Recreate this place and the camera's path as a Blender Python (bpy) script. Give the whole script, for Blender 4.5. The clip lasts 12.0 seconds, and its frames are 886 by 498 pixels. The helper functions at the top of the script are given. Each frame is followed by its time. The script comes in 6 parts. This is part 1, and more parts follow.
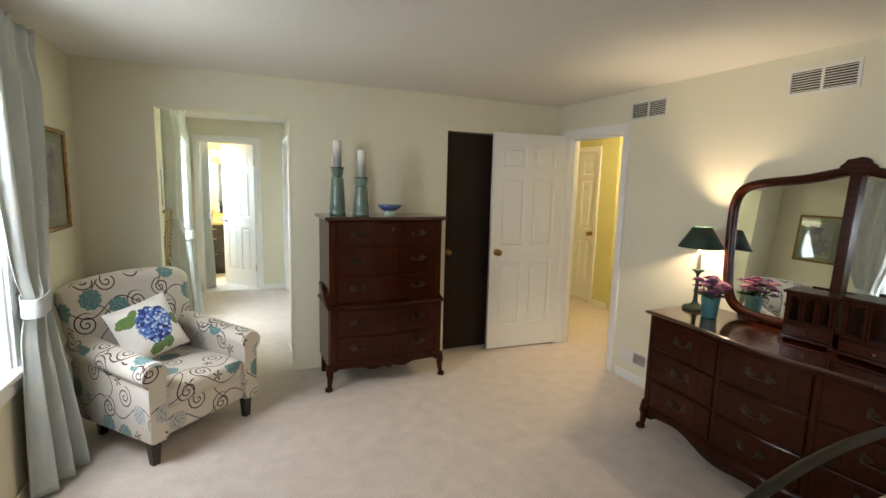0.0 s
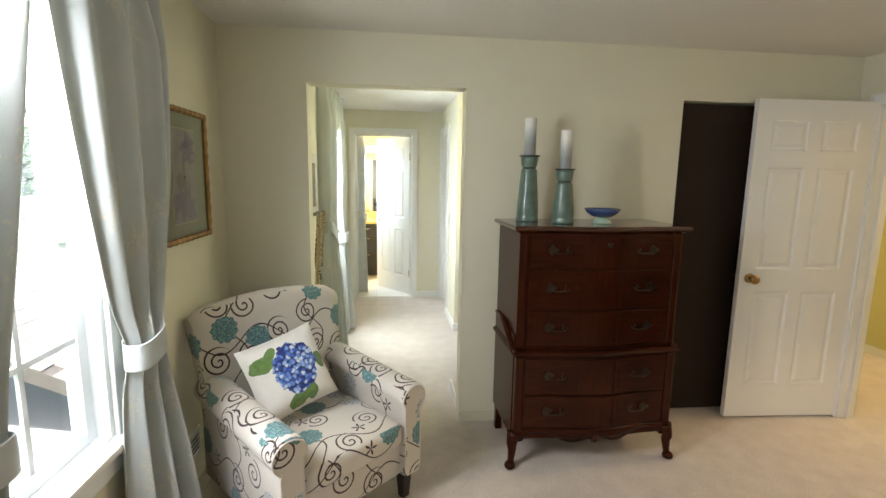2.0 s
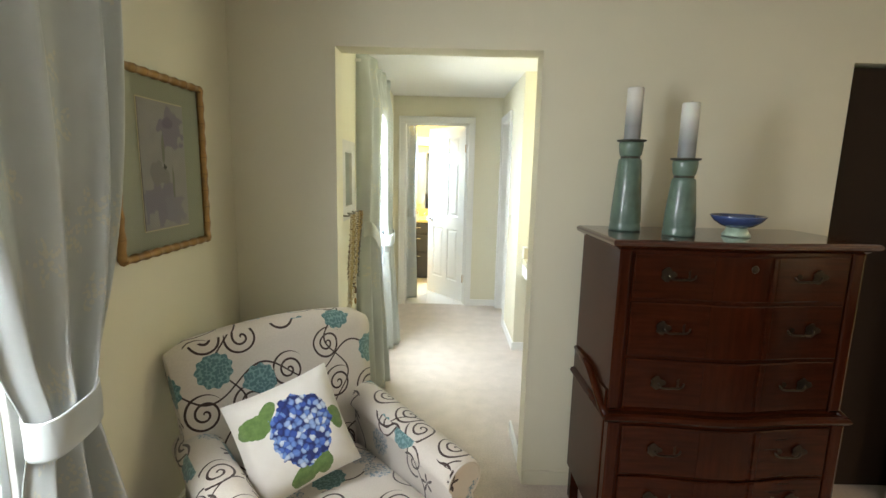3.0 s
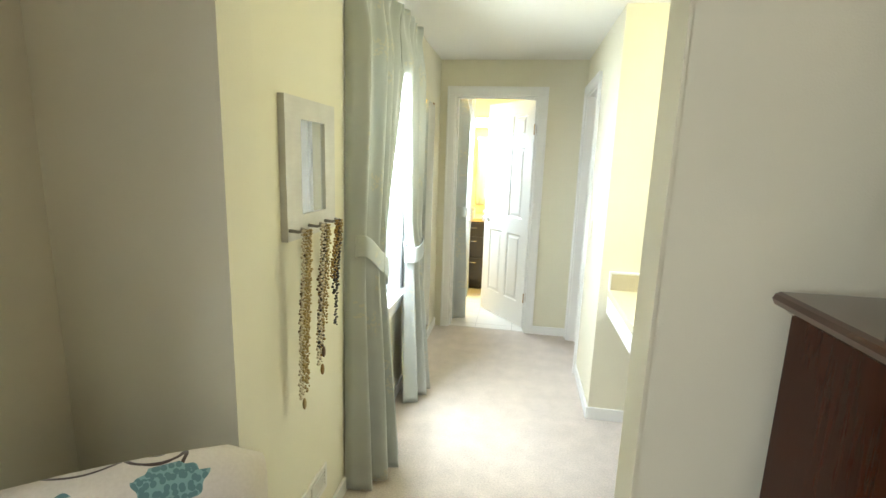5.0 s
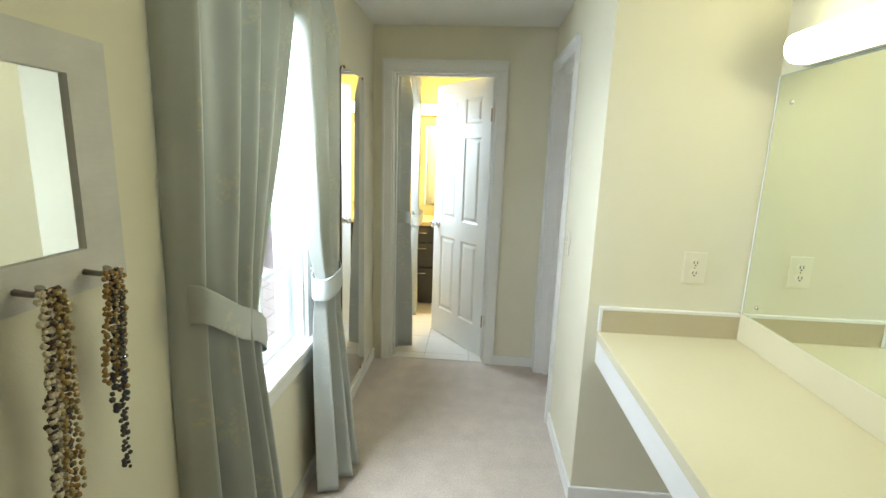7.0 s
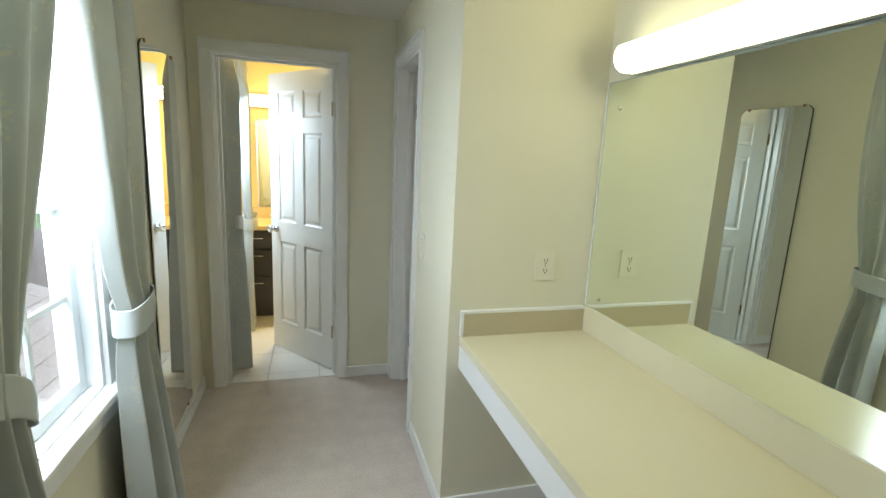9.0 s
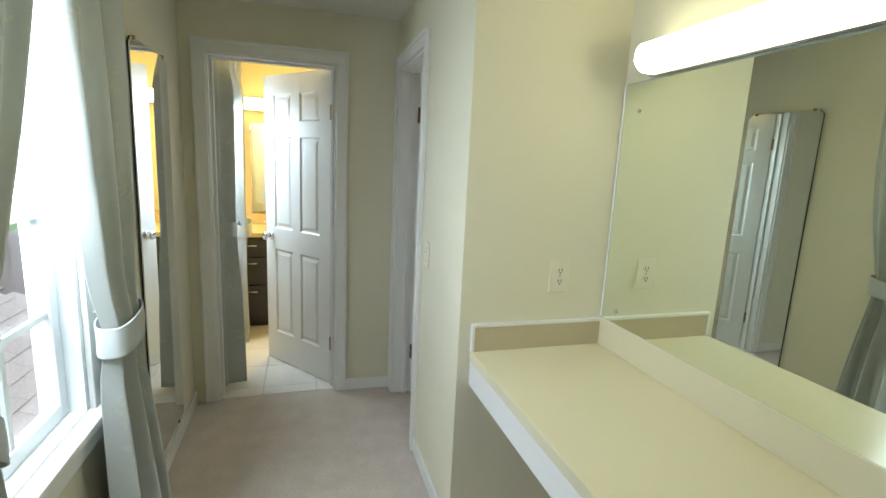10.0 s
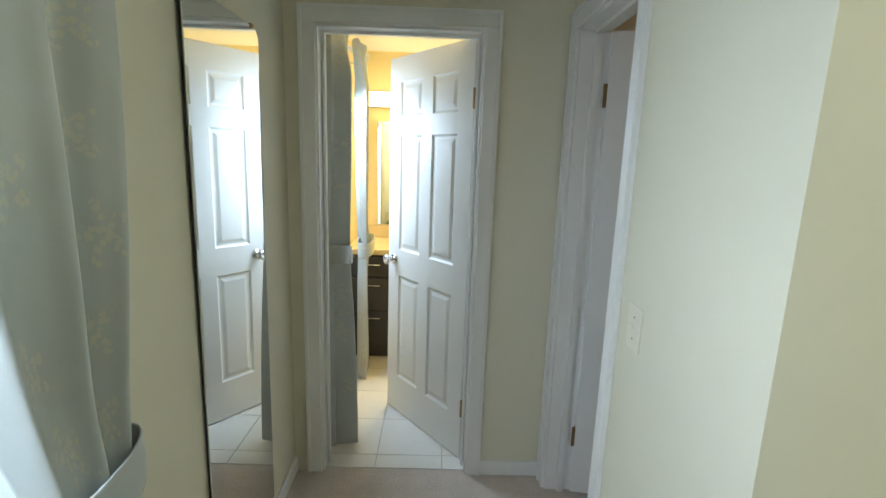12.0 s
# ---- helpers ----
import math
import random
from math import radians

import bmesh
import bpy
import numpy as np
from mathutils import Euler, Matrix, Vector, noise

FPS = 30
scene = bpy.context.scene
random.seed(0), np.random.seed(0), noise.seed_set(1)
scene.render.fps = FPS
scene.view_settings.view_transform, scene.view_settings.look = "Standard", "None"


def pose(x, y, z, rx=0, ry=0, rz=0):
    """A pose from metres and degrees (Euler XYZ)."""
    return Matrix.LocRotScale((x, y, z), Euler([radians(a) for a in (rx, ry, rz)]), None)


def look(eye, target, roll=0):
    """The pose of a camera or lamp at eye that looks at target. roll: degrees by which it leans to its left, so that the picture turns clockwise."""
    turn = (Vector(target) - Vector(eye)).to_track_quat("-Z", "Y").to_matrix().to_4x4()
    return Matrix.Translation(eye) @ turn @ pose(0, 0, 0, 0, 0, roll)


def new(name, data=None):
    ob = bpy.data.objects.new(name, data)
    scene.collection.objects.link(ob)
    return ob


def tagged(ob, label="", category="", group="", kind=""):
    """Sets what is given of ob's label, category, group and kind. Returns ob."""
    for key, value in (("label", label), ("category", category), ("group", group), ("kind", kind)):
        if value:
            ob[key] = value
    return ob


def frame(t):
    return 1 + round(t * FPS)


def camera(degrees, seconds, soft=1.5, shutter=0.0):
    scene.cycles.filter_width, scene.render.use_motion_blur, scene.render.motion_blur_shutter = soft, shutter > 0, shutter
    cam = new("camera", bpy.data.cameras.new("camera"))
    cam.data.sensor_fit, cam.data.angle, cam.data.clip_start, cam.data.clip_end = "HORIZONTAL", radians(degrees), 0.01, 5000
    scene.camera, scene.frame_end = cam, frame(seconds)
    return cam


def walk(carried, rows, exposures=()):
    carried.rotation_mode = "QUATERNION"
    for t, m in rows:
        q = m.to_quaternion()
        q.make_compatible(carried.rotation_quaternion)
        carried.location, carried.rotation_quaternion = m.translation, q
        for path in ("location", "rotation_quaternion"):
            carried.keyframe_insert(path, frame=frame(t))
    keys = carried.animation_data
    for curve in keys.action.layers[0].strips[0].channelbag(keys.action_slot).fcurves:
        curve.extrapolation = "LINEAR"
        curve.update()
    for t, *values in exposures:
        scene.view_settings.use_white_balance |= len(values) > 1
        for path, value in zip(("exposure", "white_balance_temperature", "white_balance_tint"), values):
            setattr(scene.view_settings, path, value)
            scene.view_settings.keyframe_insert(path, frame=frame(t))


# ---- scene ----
cam = camera(86.6, 12.0)
PATH = [
    (0, (0.046, 0.264, 1.562), (0.832, 2.082, 1.286), 1.5),
    (0.5, (0.079, 0.477, 1.56), (0.709, 2.355, 1.283), 1.5),
    (1, (0.08, 0.731, 1.545), (0.535, 2.658, 1.265), 1.1),
    (1.5, (0.002, 1.036, 1.539), (0.343, 2.986, 1.249), 0.9),
    (2, (-0.037, 1.379, 1.538), (0.194, 3.342, 1.236), 1.0),
    (2.5, (-0.024, 1.705, 1.53), (0.084, 3.678, 1.221), 1.0),
    (3, (-0.008, 2.025, 1.523), (-0.005, 3.998, 1.199), 1.3),
    (5, (0.139, 3.218, 1.509), (-0.168, 5.159, 1.134), 1.9),
    (5.5, (0.172, 3.46, 1.506), (-0.193, 5.391, 1.138), 1.3),
    (6, (0.184, 3.69, 1.511), (-0.188, 5.619, 1.136), 1.7),
    (6.5, (0.164, 3.883, 1.503), (-0.116, 5.826, 1.123), 2.0),
    (7, (0.14, 4.047, 1.504), (0.014, 6.004, 1.111), 1.9),
    (7.5, (0.137, 4.155, 1.504), (0.169, 6.114, 1.103), 2.0),
    (9.5, (0.085, 4.264, 1.507), (0.674, 6.139, 1.139), 2.7),
    (10, (0.069, 4.35, 1.502), (0.635, 6.235, 1.147), 2.7),
    (10.5, (0.066, 4.512, 1.5), (0.531, 6.424, 1.143), 2.4),
    (11, (0.084, 4.738, 1.5), (0.388, 6.679, 1.126), 1.7),
    (11.5, (0.084, 4.989, 1.504), (0.241, 6.945, 1.118), 1.3),
    (12, (0.075, 5.242, 1.516), (0.11, 7.206, 1.139), 1.9),
]
walk(cam, [(t, look(eye, target, roll)) for t, eye, target, roll in PATH], exposures=((0, 1.88, 5950, 9), (1.0, 1.90, 6000, 9), (3.0, 1.92, 6050, 9), (4.6, 2.06, 6050, 8), (5.1, 2.02, 6000, 8), (5.6, 1.88, 5950, 8), (6.5, 1.50, 5900, 8), (7.5, 1.05, 5900, 8), (9.5, 0.74, 5850, 8), (11.0, 0.68, 5750, 8), (12.0, 0.64, 5500, 9)))

# ---- world, sun and lamps ----
world = bpy.data.worlds.new("world")
scene.world = world
world.use_nodes = True
wn = world.node_tree.nodes
sky = wn.new("ShaderNodeTexSky")
sky.sky_type = "NISHITA"
sky.sun_disc = False
sky.sun_elevation, sky.sun_rotation = radians(60), radians(176)
sky.air_density, sky.dust_density = 1.0, 3.0
wn["Background"].inputs[1].default_value = 0.07
world.node_tree.links.new(sky.outputs[0], wn["Background"].inputs[0])

sun = new("sun", bpy.data.lights.new("sun", "SUN"))
sun.data.energy, sun.data.angle, sun.data.color = 2.0, radians(1.5), (1.0, 0.95, 0.88)
# the sun stands along the window walls, so that no beam falls through them
sun.rotation_euler = (radians(30), 0, radians(4))


def area_lamp(name, m, sx, sy, watts, colour):
    data = bpy.data.lights.new(name, "AREA")
    data.shape, data.size, data.size_y, data.energy, data.color = "RECTANGLE", sx, sy, watts, colour
    ob = new(name, data)
    ob.matrix_world = m
    return ob


def point_lamp(name, place, watts, colour, size=0.05):
    data = bpy.data.lights.new(name, "POINT")
    data.energy, data.color, data.shadow_soft_size = watts, colour, size
    ob = new(name, data)
    ob.location = place
    return ob


DAY = (0.80, 0.92, 1.0)
WARMDAY = (0.96, 0.95, 0.95)   # tinted by the lawn and trees in sun
# skylight entering through the window openings
area_lamp("window_light_bedroom", look((-1.085, 2.566, 1.68), (-0.2, 3.0, 1.05)), 0.74, 0.66, 23, WARMDAY)
# the south window is unseen, assumed from the bright floor and added as fill
area_lamp("unseen_window_light_south", look((-1.085, -1.0, 1.66), (0.0, -1.0, 1.0)), 0.95, 0.66, 17, WARMDAY)
area_lamp("window_light_passage", look((-0.71, 5.54, 1.64), (0.4, 5.80, 1.34)), 0.74, 0.58, 52, (0.88, 0.94, 0.98))
area_lamp("window_light_bath", look((-0.71, 8.0, 1.66), (0.2, 7.9, 0.5)), 0.62, 0.56, 14, DAY)
# bulbs of the lamps
point_lamp("dresser_lamp_bulb", (2.735, 2.345, 1.265), 6.5, (1.0, 0.72, 0.44), 0.018)
area_lamp("bath_bar_bulbs", look((0.2, 8.90, 1.95), (0.2, 8.0, 1.5)), 0.7, 0.1, 20, (1.0, 0.76, 0.33))
point_lamp("hall_ceiling_bulb", (3.75, 3.9, 2.2), 19, (1.0, 0.72, 0.38), 0.12)
point_lamp("side_room_bulb", (1.7, 6.6, 2.15), 1.3, (1.0, 0.55, 0.22), 0.06)

# ---- materials ----
def material(name, base, rough=0.6, metal=0.0, vary=0.06, grain=40.0, bump=0.0, bump_scale=200.0, stretch=(1, 1, 1), spec=0.5, coat=0.0, vary2=0.0, scale2=2.5, sheen=0.0):
    """A surface with fine grain, broad unevenness and relief, in metres."""
    m = bpy.data.materials.new(name)
    m.use_nodes = True
    t, b = m.node_tree, m.node_tree.nodes["Principled BSDF"]
    n, link = t.nodes, t.links.new
    b.inputs["Roughness"].default_value, b.inputs["Metallic"].default_value = rough, metal
    b.inputs["Specular IOR Level"].default_value = spec
    b.inputs["Coat Weight"].default_value = coat
    b.inputs["Sheen Weight"].default_value = sheen
    co = n.new("ShaderNodeTexCoord")
    mp = n.new("ShaderNodeMapping")
    mp.inputs["Scale"].default_value = stretch
    link(co.outputs["Object"], mp.inputs["Vector"])
    fine, broad = n.new("ShaderNodeTexNoise"), n.new("ShaderNodeTexNoise")
    fine.inputs["Scale"].default_value, fine.inputs["Detail"].default_value = grain, 6
    broad.inputs["Scale"].default_value, broad.inputs["Detail"].default_value = scale2, 4
    link(mp.outputs[0], fine.inputs["Vector"])
    link(co.outputs["Object"], broad.inputs["Vector"])
    light = tuple(min(1, c * (1 + vary)) for c in base)
    dark = tuple(c * (1 - vary) for c in base)
    mix = n.new("ShaderNodeMix")
    mix.data_type = "RGBA"
    mix.inputs[6].default_value, mix.inputs[7].default_value = (*dark, 1), (*light, 1)
    link(fine.outputs[0], mix.inputs[0])
    mix2 = n.new("ShaderNodeMix")
    mix2.data_type, mix2.blend_type = "RGBA", "MULTIPLY"
    ramp = n.new("ShaderNodeMapRange")
    ramp.inputs[1].default_value, ramp.inputs[2].default_value = 0.3, 0.7
    ramp.inputs[3].default_value, ramp.inputs[4].default_value = 1 - vary2, 1.0
    link(broad.outputs[0], ramp.inputs[0])
    mix2.inputs[0].default_value = 1
    link(mix.outputs[2], mix2.inputs[6])
    link(ramp.outputs[0], mix2.inputs[7])
    link(mix2.outputs[2], b.inputs["Base Color"])
    if bump:
        bt, bp = n.new("ShaderNodeTexNoise"), n.new("ShaderNodeBump")
        bt.inputs["Scale"].default_value, bt.inputs["Detail"].default_value = bump_scale, 3
        bp.inputs["Strength"].default_value, bp.inputs["Distance"].default_value = bump, 0.004
        link(mp.outputs[0], bt.inputs["Vector"])
        link(bt.outputs[0], bp.inputs["Height"])
        link(bp.outputs[0], b.inputs["Normal"])
    return m


def glowing(name, colour, strength):
    m = bpy.data.materials.new(name)
    m.use_nodes = True
    b = m.node_tree.nodes["Principled BSDF"]
    b.inputs["Base Color"].default_value = (0.9, 0.88, 0.84, 1)
    b.inputs["Emission Color"].default_value, b.inputs["Emission Strength"].default_value = (*colour, 1), strength
    return m


def clear_glass(name, tint=(1, 1, 1)):
    m = bpy.data.materials.new(name)
    m.use_nodes = True
    t = m.node_tree
    n, link = t.nodes, t.links.new
    n.remove(n["Principled BSDF"])
    tr, gl, mx, fr = n.new("ShaderNodeBsdfTransparent"), n.new("ShaderNodeBsdfGlossy"), n.new("ShaderNodeMixShader"), n.new("ShaderNodeFresnel")
    tr.inputs[0].default_value = (*tint, 1)
    gl.inputs["Roughness"].default_value = 0.02
    fr.inputs[0].default_value = 1.45
    link(fr.outputs[0], mx.inputs[0])
    link(tr.outputs[0], mx.inputs[1])
    link(gl.outputs[0], mx.inputs[2])
    link(mx.outputs[0], n["Material Output"].inputs[0])
    return m


WALL = material("cream_wall_paint", (0.72, 0.68, 0.52), 0.75, vary=0.015, grain=8, bump=0.12, bump_scale=260, vary2=0.04, scale2=1.2)
GREEN_WALL = material("olive_wall_paint", (0.58, 0.55, 0.24), 0.75, vary=0.02, bump=0.12, bump_scale=260, vary2=0.04)
YELLOW_WALL = material("bath_wall_paint", (0.80, 0.68, 0.36), 0.6, vary=0.02, bump=0.1, bump_scale=260)
CEIL = material("white_ceiling_paint", (0.78, 0.76, 0.70), 0.9, vary=0.02, bump=0.35, bump_scale=120, vary2=0.03, scale2=1.0)
TRIM = material("white_gloss_paint", (0.80, 0.79, 0.75), 0.38, vary=0.01, bump=0.012, bump_scale=90, vary2=0.03)
CARPET = material("beige_carpet", (0.60, 0.52, 0.445), 0.97, vary=0.30, grain=110, bump=1.0, bump_scale=210, vary2=0.15, scale2=9.0, spec=0.1, sheen=0.3)
TILE = material("pale_floor_tile", (0.74, 0.71, 0.65), 0.35, vary=0.04, grain=14, bump=0.05, bump_scale=40, vary2=0.08)
GROUT = material("grey_grout", (0.42, 0.40, 0.37), 0.9, vary=0.1, bump=0.2)
DARKDOOR = material("dark_brown_door_skin", (0.024, 0.014, 0.008), 0.6, spec=0.2, vary=0.12, grain=30, stretch=(4, 4, 0.3), bump=0.1, vary2=0.1)
MAHOG_TOP = material("polished_mahogany_top", (0.055, 0.012, 0.004), 0.16, vary=0.4, grain=9, stretch=(0.7, 9, 1), bump=0.02, bump_scale=40, coat=0.5, vary2=0.3, scale2=4)
MAHOG = material("mahogany_veneer", (0.040, 0.0085, 0.0026), 0.22, vary=0.75, grain=9, stretch=(0.7, 1, 9), bump=0.03, bump_scale=40, spec=0.16, coat=0.04, vary2=0.35, scale2=4)
MAHOG_V = material("mahogany_veneer_upright", (0.042, 0.0090, 0.0028), 0.22, vary=0.5, grain=9, stretch=(9, 6, 0.6), bump=0.03, bump_scale=40, spec=0.16, coat=0.04, vary2=0.35, scale2=4)
BRASS = material("aged_brass", (0.36, 0.22, 0.085), 0.3, 1.0, vary=0.1, vary2=0.1)
DULLBRASS = material("dark_antique_brass", (0.085, 0.066, 0.048), 0.32, 0.95, vary=0.25, vary2=0.3, scale2=20)
CHROME = material("polished_chrome", (0.75, 0.75, 0.76), 0.12, 1.0, vary=0.02)
STEELHINGE = material("bronze_hinge_metal", (0.20, 0.13, 0.06), 0.4, 0.9, vary=0.2)
IVORY = material("ivory_plastic", (0.74, 0.70, 0.56), 0.35, vary=0.01)
# near-black colour for the shade inside the socket holes
SLOT_SHADE = material("painted_slot_shade", (0.03, 0.03, 0.03), 0.6)
COUNTER = material("cream_laminate", (0.70, 0.645, 0.45), 0.22, vary=0.015, grain=90, vary2=0.02)
SPLASH = material("tan_laminate", (0.52, 0.45, 0.30), 0.3, vary=0.03, grain=90, vary2=0.03)
VENTM = material("white_vent_metal", (0.70, 0.68, 0.62), 0.45, vary=0.02)
# near-black colour for the shade behind the vent slats
DUCT_SHADE = material("painted_duct_shade", (0.03, 0.028, 0.025), 0.9)
MIRROR = material("silvered_mirror", (0.90, 0.92, 0.90), 0.0, 1.0, vary=0.0)
OLDMIRROR = material("greenish_plate_mirror", (0.92, 0.97, 0.87), 0.0, 1.0, vary=0.0)
BLACKEDGE = material("blackened_mirror_edge", (0.02, 0.02, 0.02), 0.4)
GLASS = clear_glass("window_glass")
VINYL = material("white_window_vinyl", (0.80, 0.82, 0.82), 0.35, vary=0.01)
GREYCAB = material("charcoal_cabinet_paint", (0.045, 0.045, 0.055), 0.4, vary=0.08, bump=0.05)
BATHTOP = material("yellow_marble_top", (0.72, 0.58, 0.30), 0.2, vary=0.06, grain=12)

# ---- printed fabrics, by metres of cloth laid out in the UV map ----
def maths(t, op, a, b=None, c=None):
    n = t.nodes.new("ShaderNodeMath")
    n.operation = op
    for k, v in enumerate((a, b, c)):
        if v is None:
            continue
        if isinstance(v, (int, float)):
            n.inputs[k].default_value = v
        else:
            t.links.new(v, n.inputs[k])
    return n.outputs[0]


def blend(t, mask, a, b):
    n = t.nodes.new("ShaderNodeMix")
    n.data_type = "RGBA"
    t.links.new(mask, n.inputs[0])
    for k, v in ((6, a), (7, b)):
        if isinstance(v, tuple):
            n.inputs[k].default_value = (*v, 1)
        else:
            t.links.new(v, n.inputs[k])
    return n.outputs[2]


def cells(t, vector, scale, jitter=0.8):
    """Scattered motifs: offsets from each motif's centre in metres, its distance, angle in turns and a random number."""
    v = t.nodes.new("ShaderNodeTexVoronoi")
    v.voronoi_dimensions = "2D"
    v.inputs["Scale"].default_value, v.inputs["Randomness"].default_value = scale, jitter
    t.links.new(vector, v.inputs["Vector"])
    d = t.nodes.new("ShaderNodeVectorMath")
    d.operation = "SUBTRACT"
    t.links.new(vector, d.inputs[0])
    t.links.new(v.outputs["Position"], d.inputs[1])
    s = t.nodes.new("ShaderNodeSeparateXYZ")
    t.links.new(d.outputs[0], s.inputs[0])
    c = t.nodes.new("ShaderNodeSeparateColor")
    t.links.new(v.outputs["Color"], c.inputs[0])
    x, y = s.outputs[0], s.outputs[1]
    r = maths(t, "SQRT", maths(t, "ADD", maths(t, "MULTIPLY", x, x), maths(t, "MULTIPLY", y, y)))
    turn = maths(t, "DIVIDE", maths(t, "ARCTAN2", y, x), 2 * math.pi)
    return x, y, r, turn, c.outputs[0], c.outputs[1]


def between(t, v, lo, hi):
    return maths(t, "MULTIPLY", maths(t, "GREATER_THAN", v, lo), maths(t, "LESS_THAN", v, hi))


def cloth_start(name, rough, weave=900):
    m = bpy.data.materials.new(name)
    m.use_nodes = True
    t = m.node_tree
    b = t.nodes["Principled BSDF"]
    b.inputs["Roughness"].default_value = rough
    b.inputs["Sheen Weight"].default_value = 0.25
    uv = t.nodes.new("ShaderNodeUVMap").outputs[0]
    nz, bp = t.nodes.new("ShaderNodeTexNoise"), t.nodes.new("ShaderNodeBump")
    nz.inputs["Scale"].default_value = weave
    bp.inputs["Strength"].default_value, bp.inputs["Distance"].default_value = 0.25, 0.002
    t.links.new(uv, nz.inputs["Vector"])
    t.links.new(nz.outputs[0], bp.inputs["Height"])
    t.links.new(bp.outputs[0], b.inputs["Normal"])
    return m, t, b, uv


def scroll_fabric():
    m, t, b, uv = cloth_start("scroll_print_linen", 0.85)
    nz = t.nodes.new("ShaderNodeTexNoise")
    nz.inputs["Scale"].default_value = 160
    t.links.new(uv, nz.inputs["Vector"])
    col = blend(t, nz.outputs[0], (0.60, 0.54, 0.46), (0.72, 0.66, 0.57))
    brown = (0.050, 0.028, 0.022)
    # rambling vine stems
    sx = t.nodes.new("ShaderNodeSeparateXYZ")
    t.links.new(uv, sx.inputs[0])
    for amp, k, ph, gap, turned in ((0.05, 17, 0.0, 0.33, False), (0.045, 21, 1.3, 0.41, True)):
        u, v = (sx.outputs[1], sx.outputs[0]) if turned else (sx.outputs[0], sx.outputs[1])
        wave = maths(t, "MULTIPLY", maths(t, "SINE", maths(t, "ADD", maths(t, "MULTIPLY", u, k), ph)), amp)
        f = maths(t, "FRACT", maths(t, "DIVIDE", maths(t, "ADD", v, wave), gap))
        line = maths(t, "LESS_THAN", maths(t, "ABSOLUTE", maths(t, "SUBTRACT", f, 0.5)), 0.0036 / gap)
        col = blend(t, line, col, brown)
    x, y, r, turn, rnd, rnd2 = cells(t, uv, 6.3, 0.72)
    # teal dahlias and pale blue-grey ones, with ringed petals
    petals = maths(t, "MULTIPLY", maths(t, "COSINE", maths(t, "MULTIPLY", turn, 2 * math.pi * 11)), 0.0035)
    rim = maths(t, "ADD", r, petals)
    small = cells(t, uv, 95, 0.9)
    ring = maths(t, "GREATER_THAN", maths(t, "MULTIPLY", small[2], 95), 0.48)
    teal = blend(t, ring, (0.10, 0.20, 0.205), (0.20, 0.34, 0.33))
    grey = blend(t, ring, (0.56, 0.53, 0.49), (0.23, 0.31, 0.35))
    col = blend(t, maths(t, "MULTIPLY", between(t, rnd, 0.44, 0.60), maths(t, "LESS_THAN", rim, 0.060)), col, teal)
    col = blend(t, maths(t, "MULTIPLY", between(t, rnd, 0.60, 0.74), maths(t, "LESS_THAN", rim, 0.052)), col, grey)
    # brown spirals
    pitch = 0.029
    s = maths(t, "FRACT", maths(t, "ADD", maths(t, "DIVIDE", r, pitch), turn))
    line = maths(t, "LESS_THAN", maths(t, "ABSOLUTE", maths(t, "SUBTRACT", s, 0.5)), 0.135)
    spiral = maths(t, "MULTIPLY", maths(t, "MULTIPLY", line, maths(t, "LESS_THAN", r, 0.066)), maths(t, "LESS_THAN", rnd, 0.44))
    col = blend(t, spiral, col, brown)
    # sprigs of small leaves
    leaf = maths(t, "LESS_THAN", r, maths(t, "MULTIPLY", maths(t, "ADD", maths(t, "COSINE", maths(t, "MULTIPLY", turn, 2 * math.pi * 5)), 0.7), 0.020))
    col = blend(t, maths(t, "MULTIPLY", leaf, maths(t, "GREATER_THAN", rnd, 0.74)), col, brown)
    t.links.new(col, b.inputs["Base Color"])
    return m


def satin_fabric():
    m, t, b, uv = cloth_start("silver_green_satin", 0.30, 700)
    b.inputs["Sheen Weight"].default_value = 0.12
    b.inputs["Specular IOR Level"].default_value = 0.8
    nz = t.nodes.new("ShaderNodeTexNoise")
    nz.inputs["Scale"].default_value, nz.inputs["Detail"].default_value = 6, 5
    t.links.new(uv, nz.inputs["Vector"])
    col = blend(t, nz.outputs[0], (0.41, 0.435, 0.41), (0.53, 0.555, 0.53))
    x, y, r, turn, rnd, rnd2 = cells(t, uv, 6.0, 0.9)
    small = cells(t, uv, 70, 1.0)
    bloom = maths(t, "LESS_THAN", r, maths(t, "ADD", maths(t, "MULTIPLY", maths(t, "COSINE", maths(t, "MULTIPLY", turn, 2 * math.pi * 5)), 0.020), 0.040))
    dots = maths(t, "LESS_THAN", maths(t, "MULTIPLY", small[2], 70), 0.42)
    mask = maths(t, "MULTIPLY", maths(t, "MULTIPLY", bloom, dots), maths(t, "MULTIPLY", maths(t, "GREATER_THAN", rnd, 0.35), 0.6))
    col = blend(t, mask, col, (0.62, 0.58, 0.43))
    t.links.new(col, b.inputs["Base Color"])
    tl, mx = t.nodes.new("ShaderNodeBsdfTranslucent"), t.nodes.new("ShaderNodeMixShader")
    tl.inputs[0].default_value = (0.60, 0.63, 0.58, 1)
    mx.inputs[0].default_value = 0.06
    t.links.new(b.outputs[0], mx.inputs[1])
    t.links.new(tl.outputs[0], mx.inputs[2])
    t.links.new(mx.outputs[0], t.nodes["Material Output"].inputs[0])
    return m


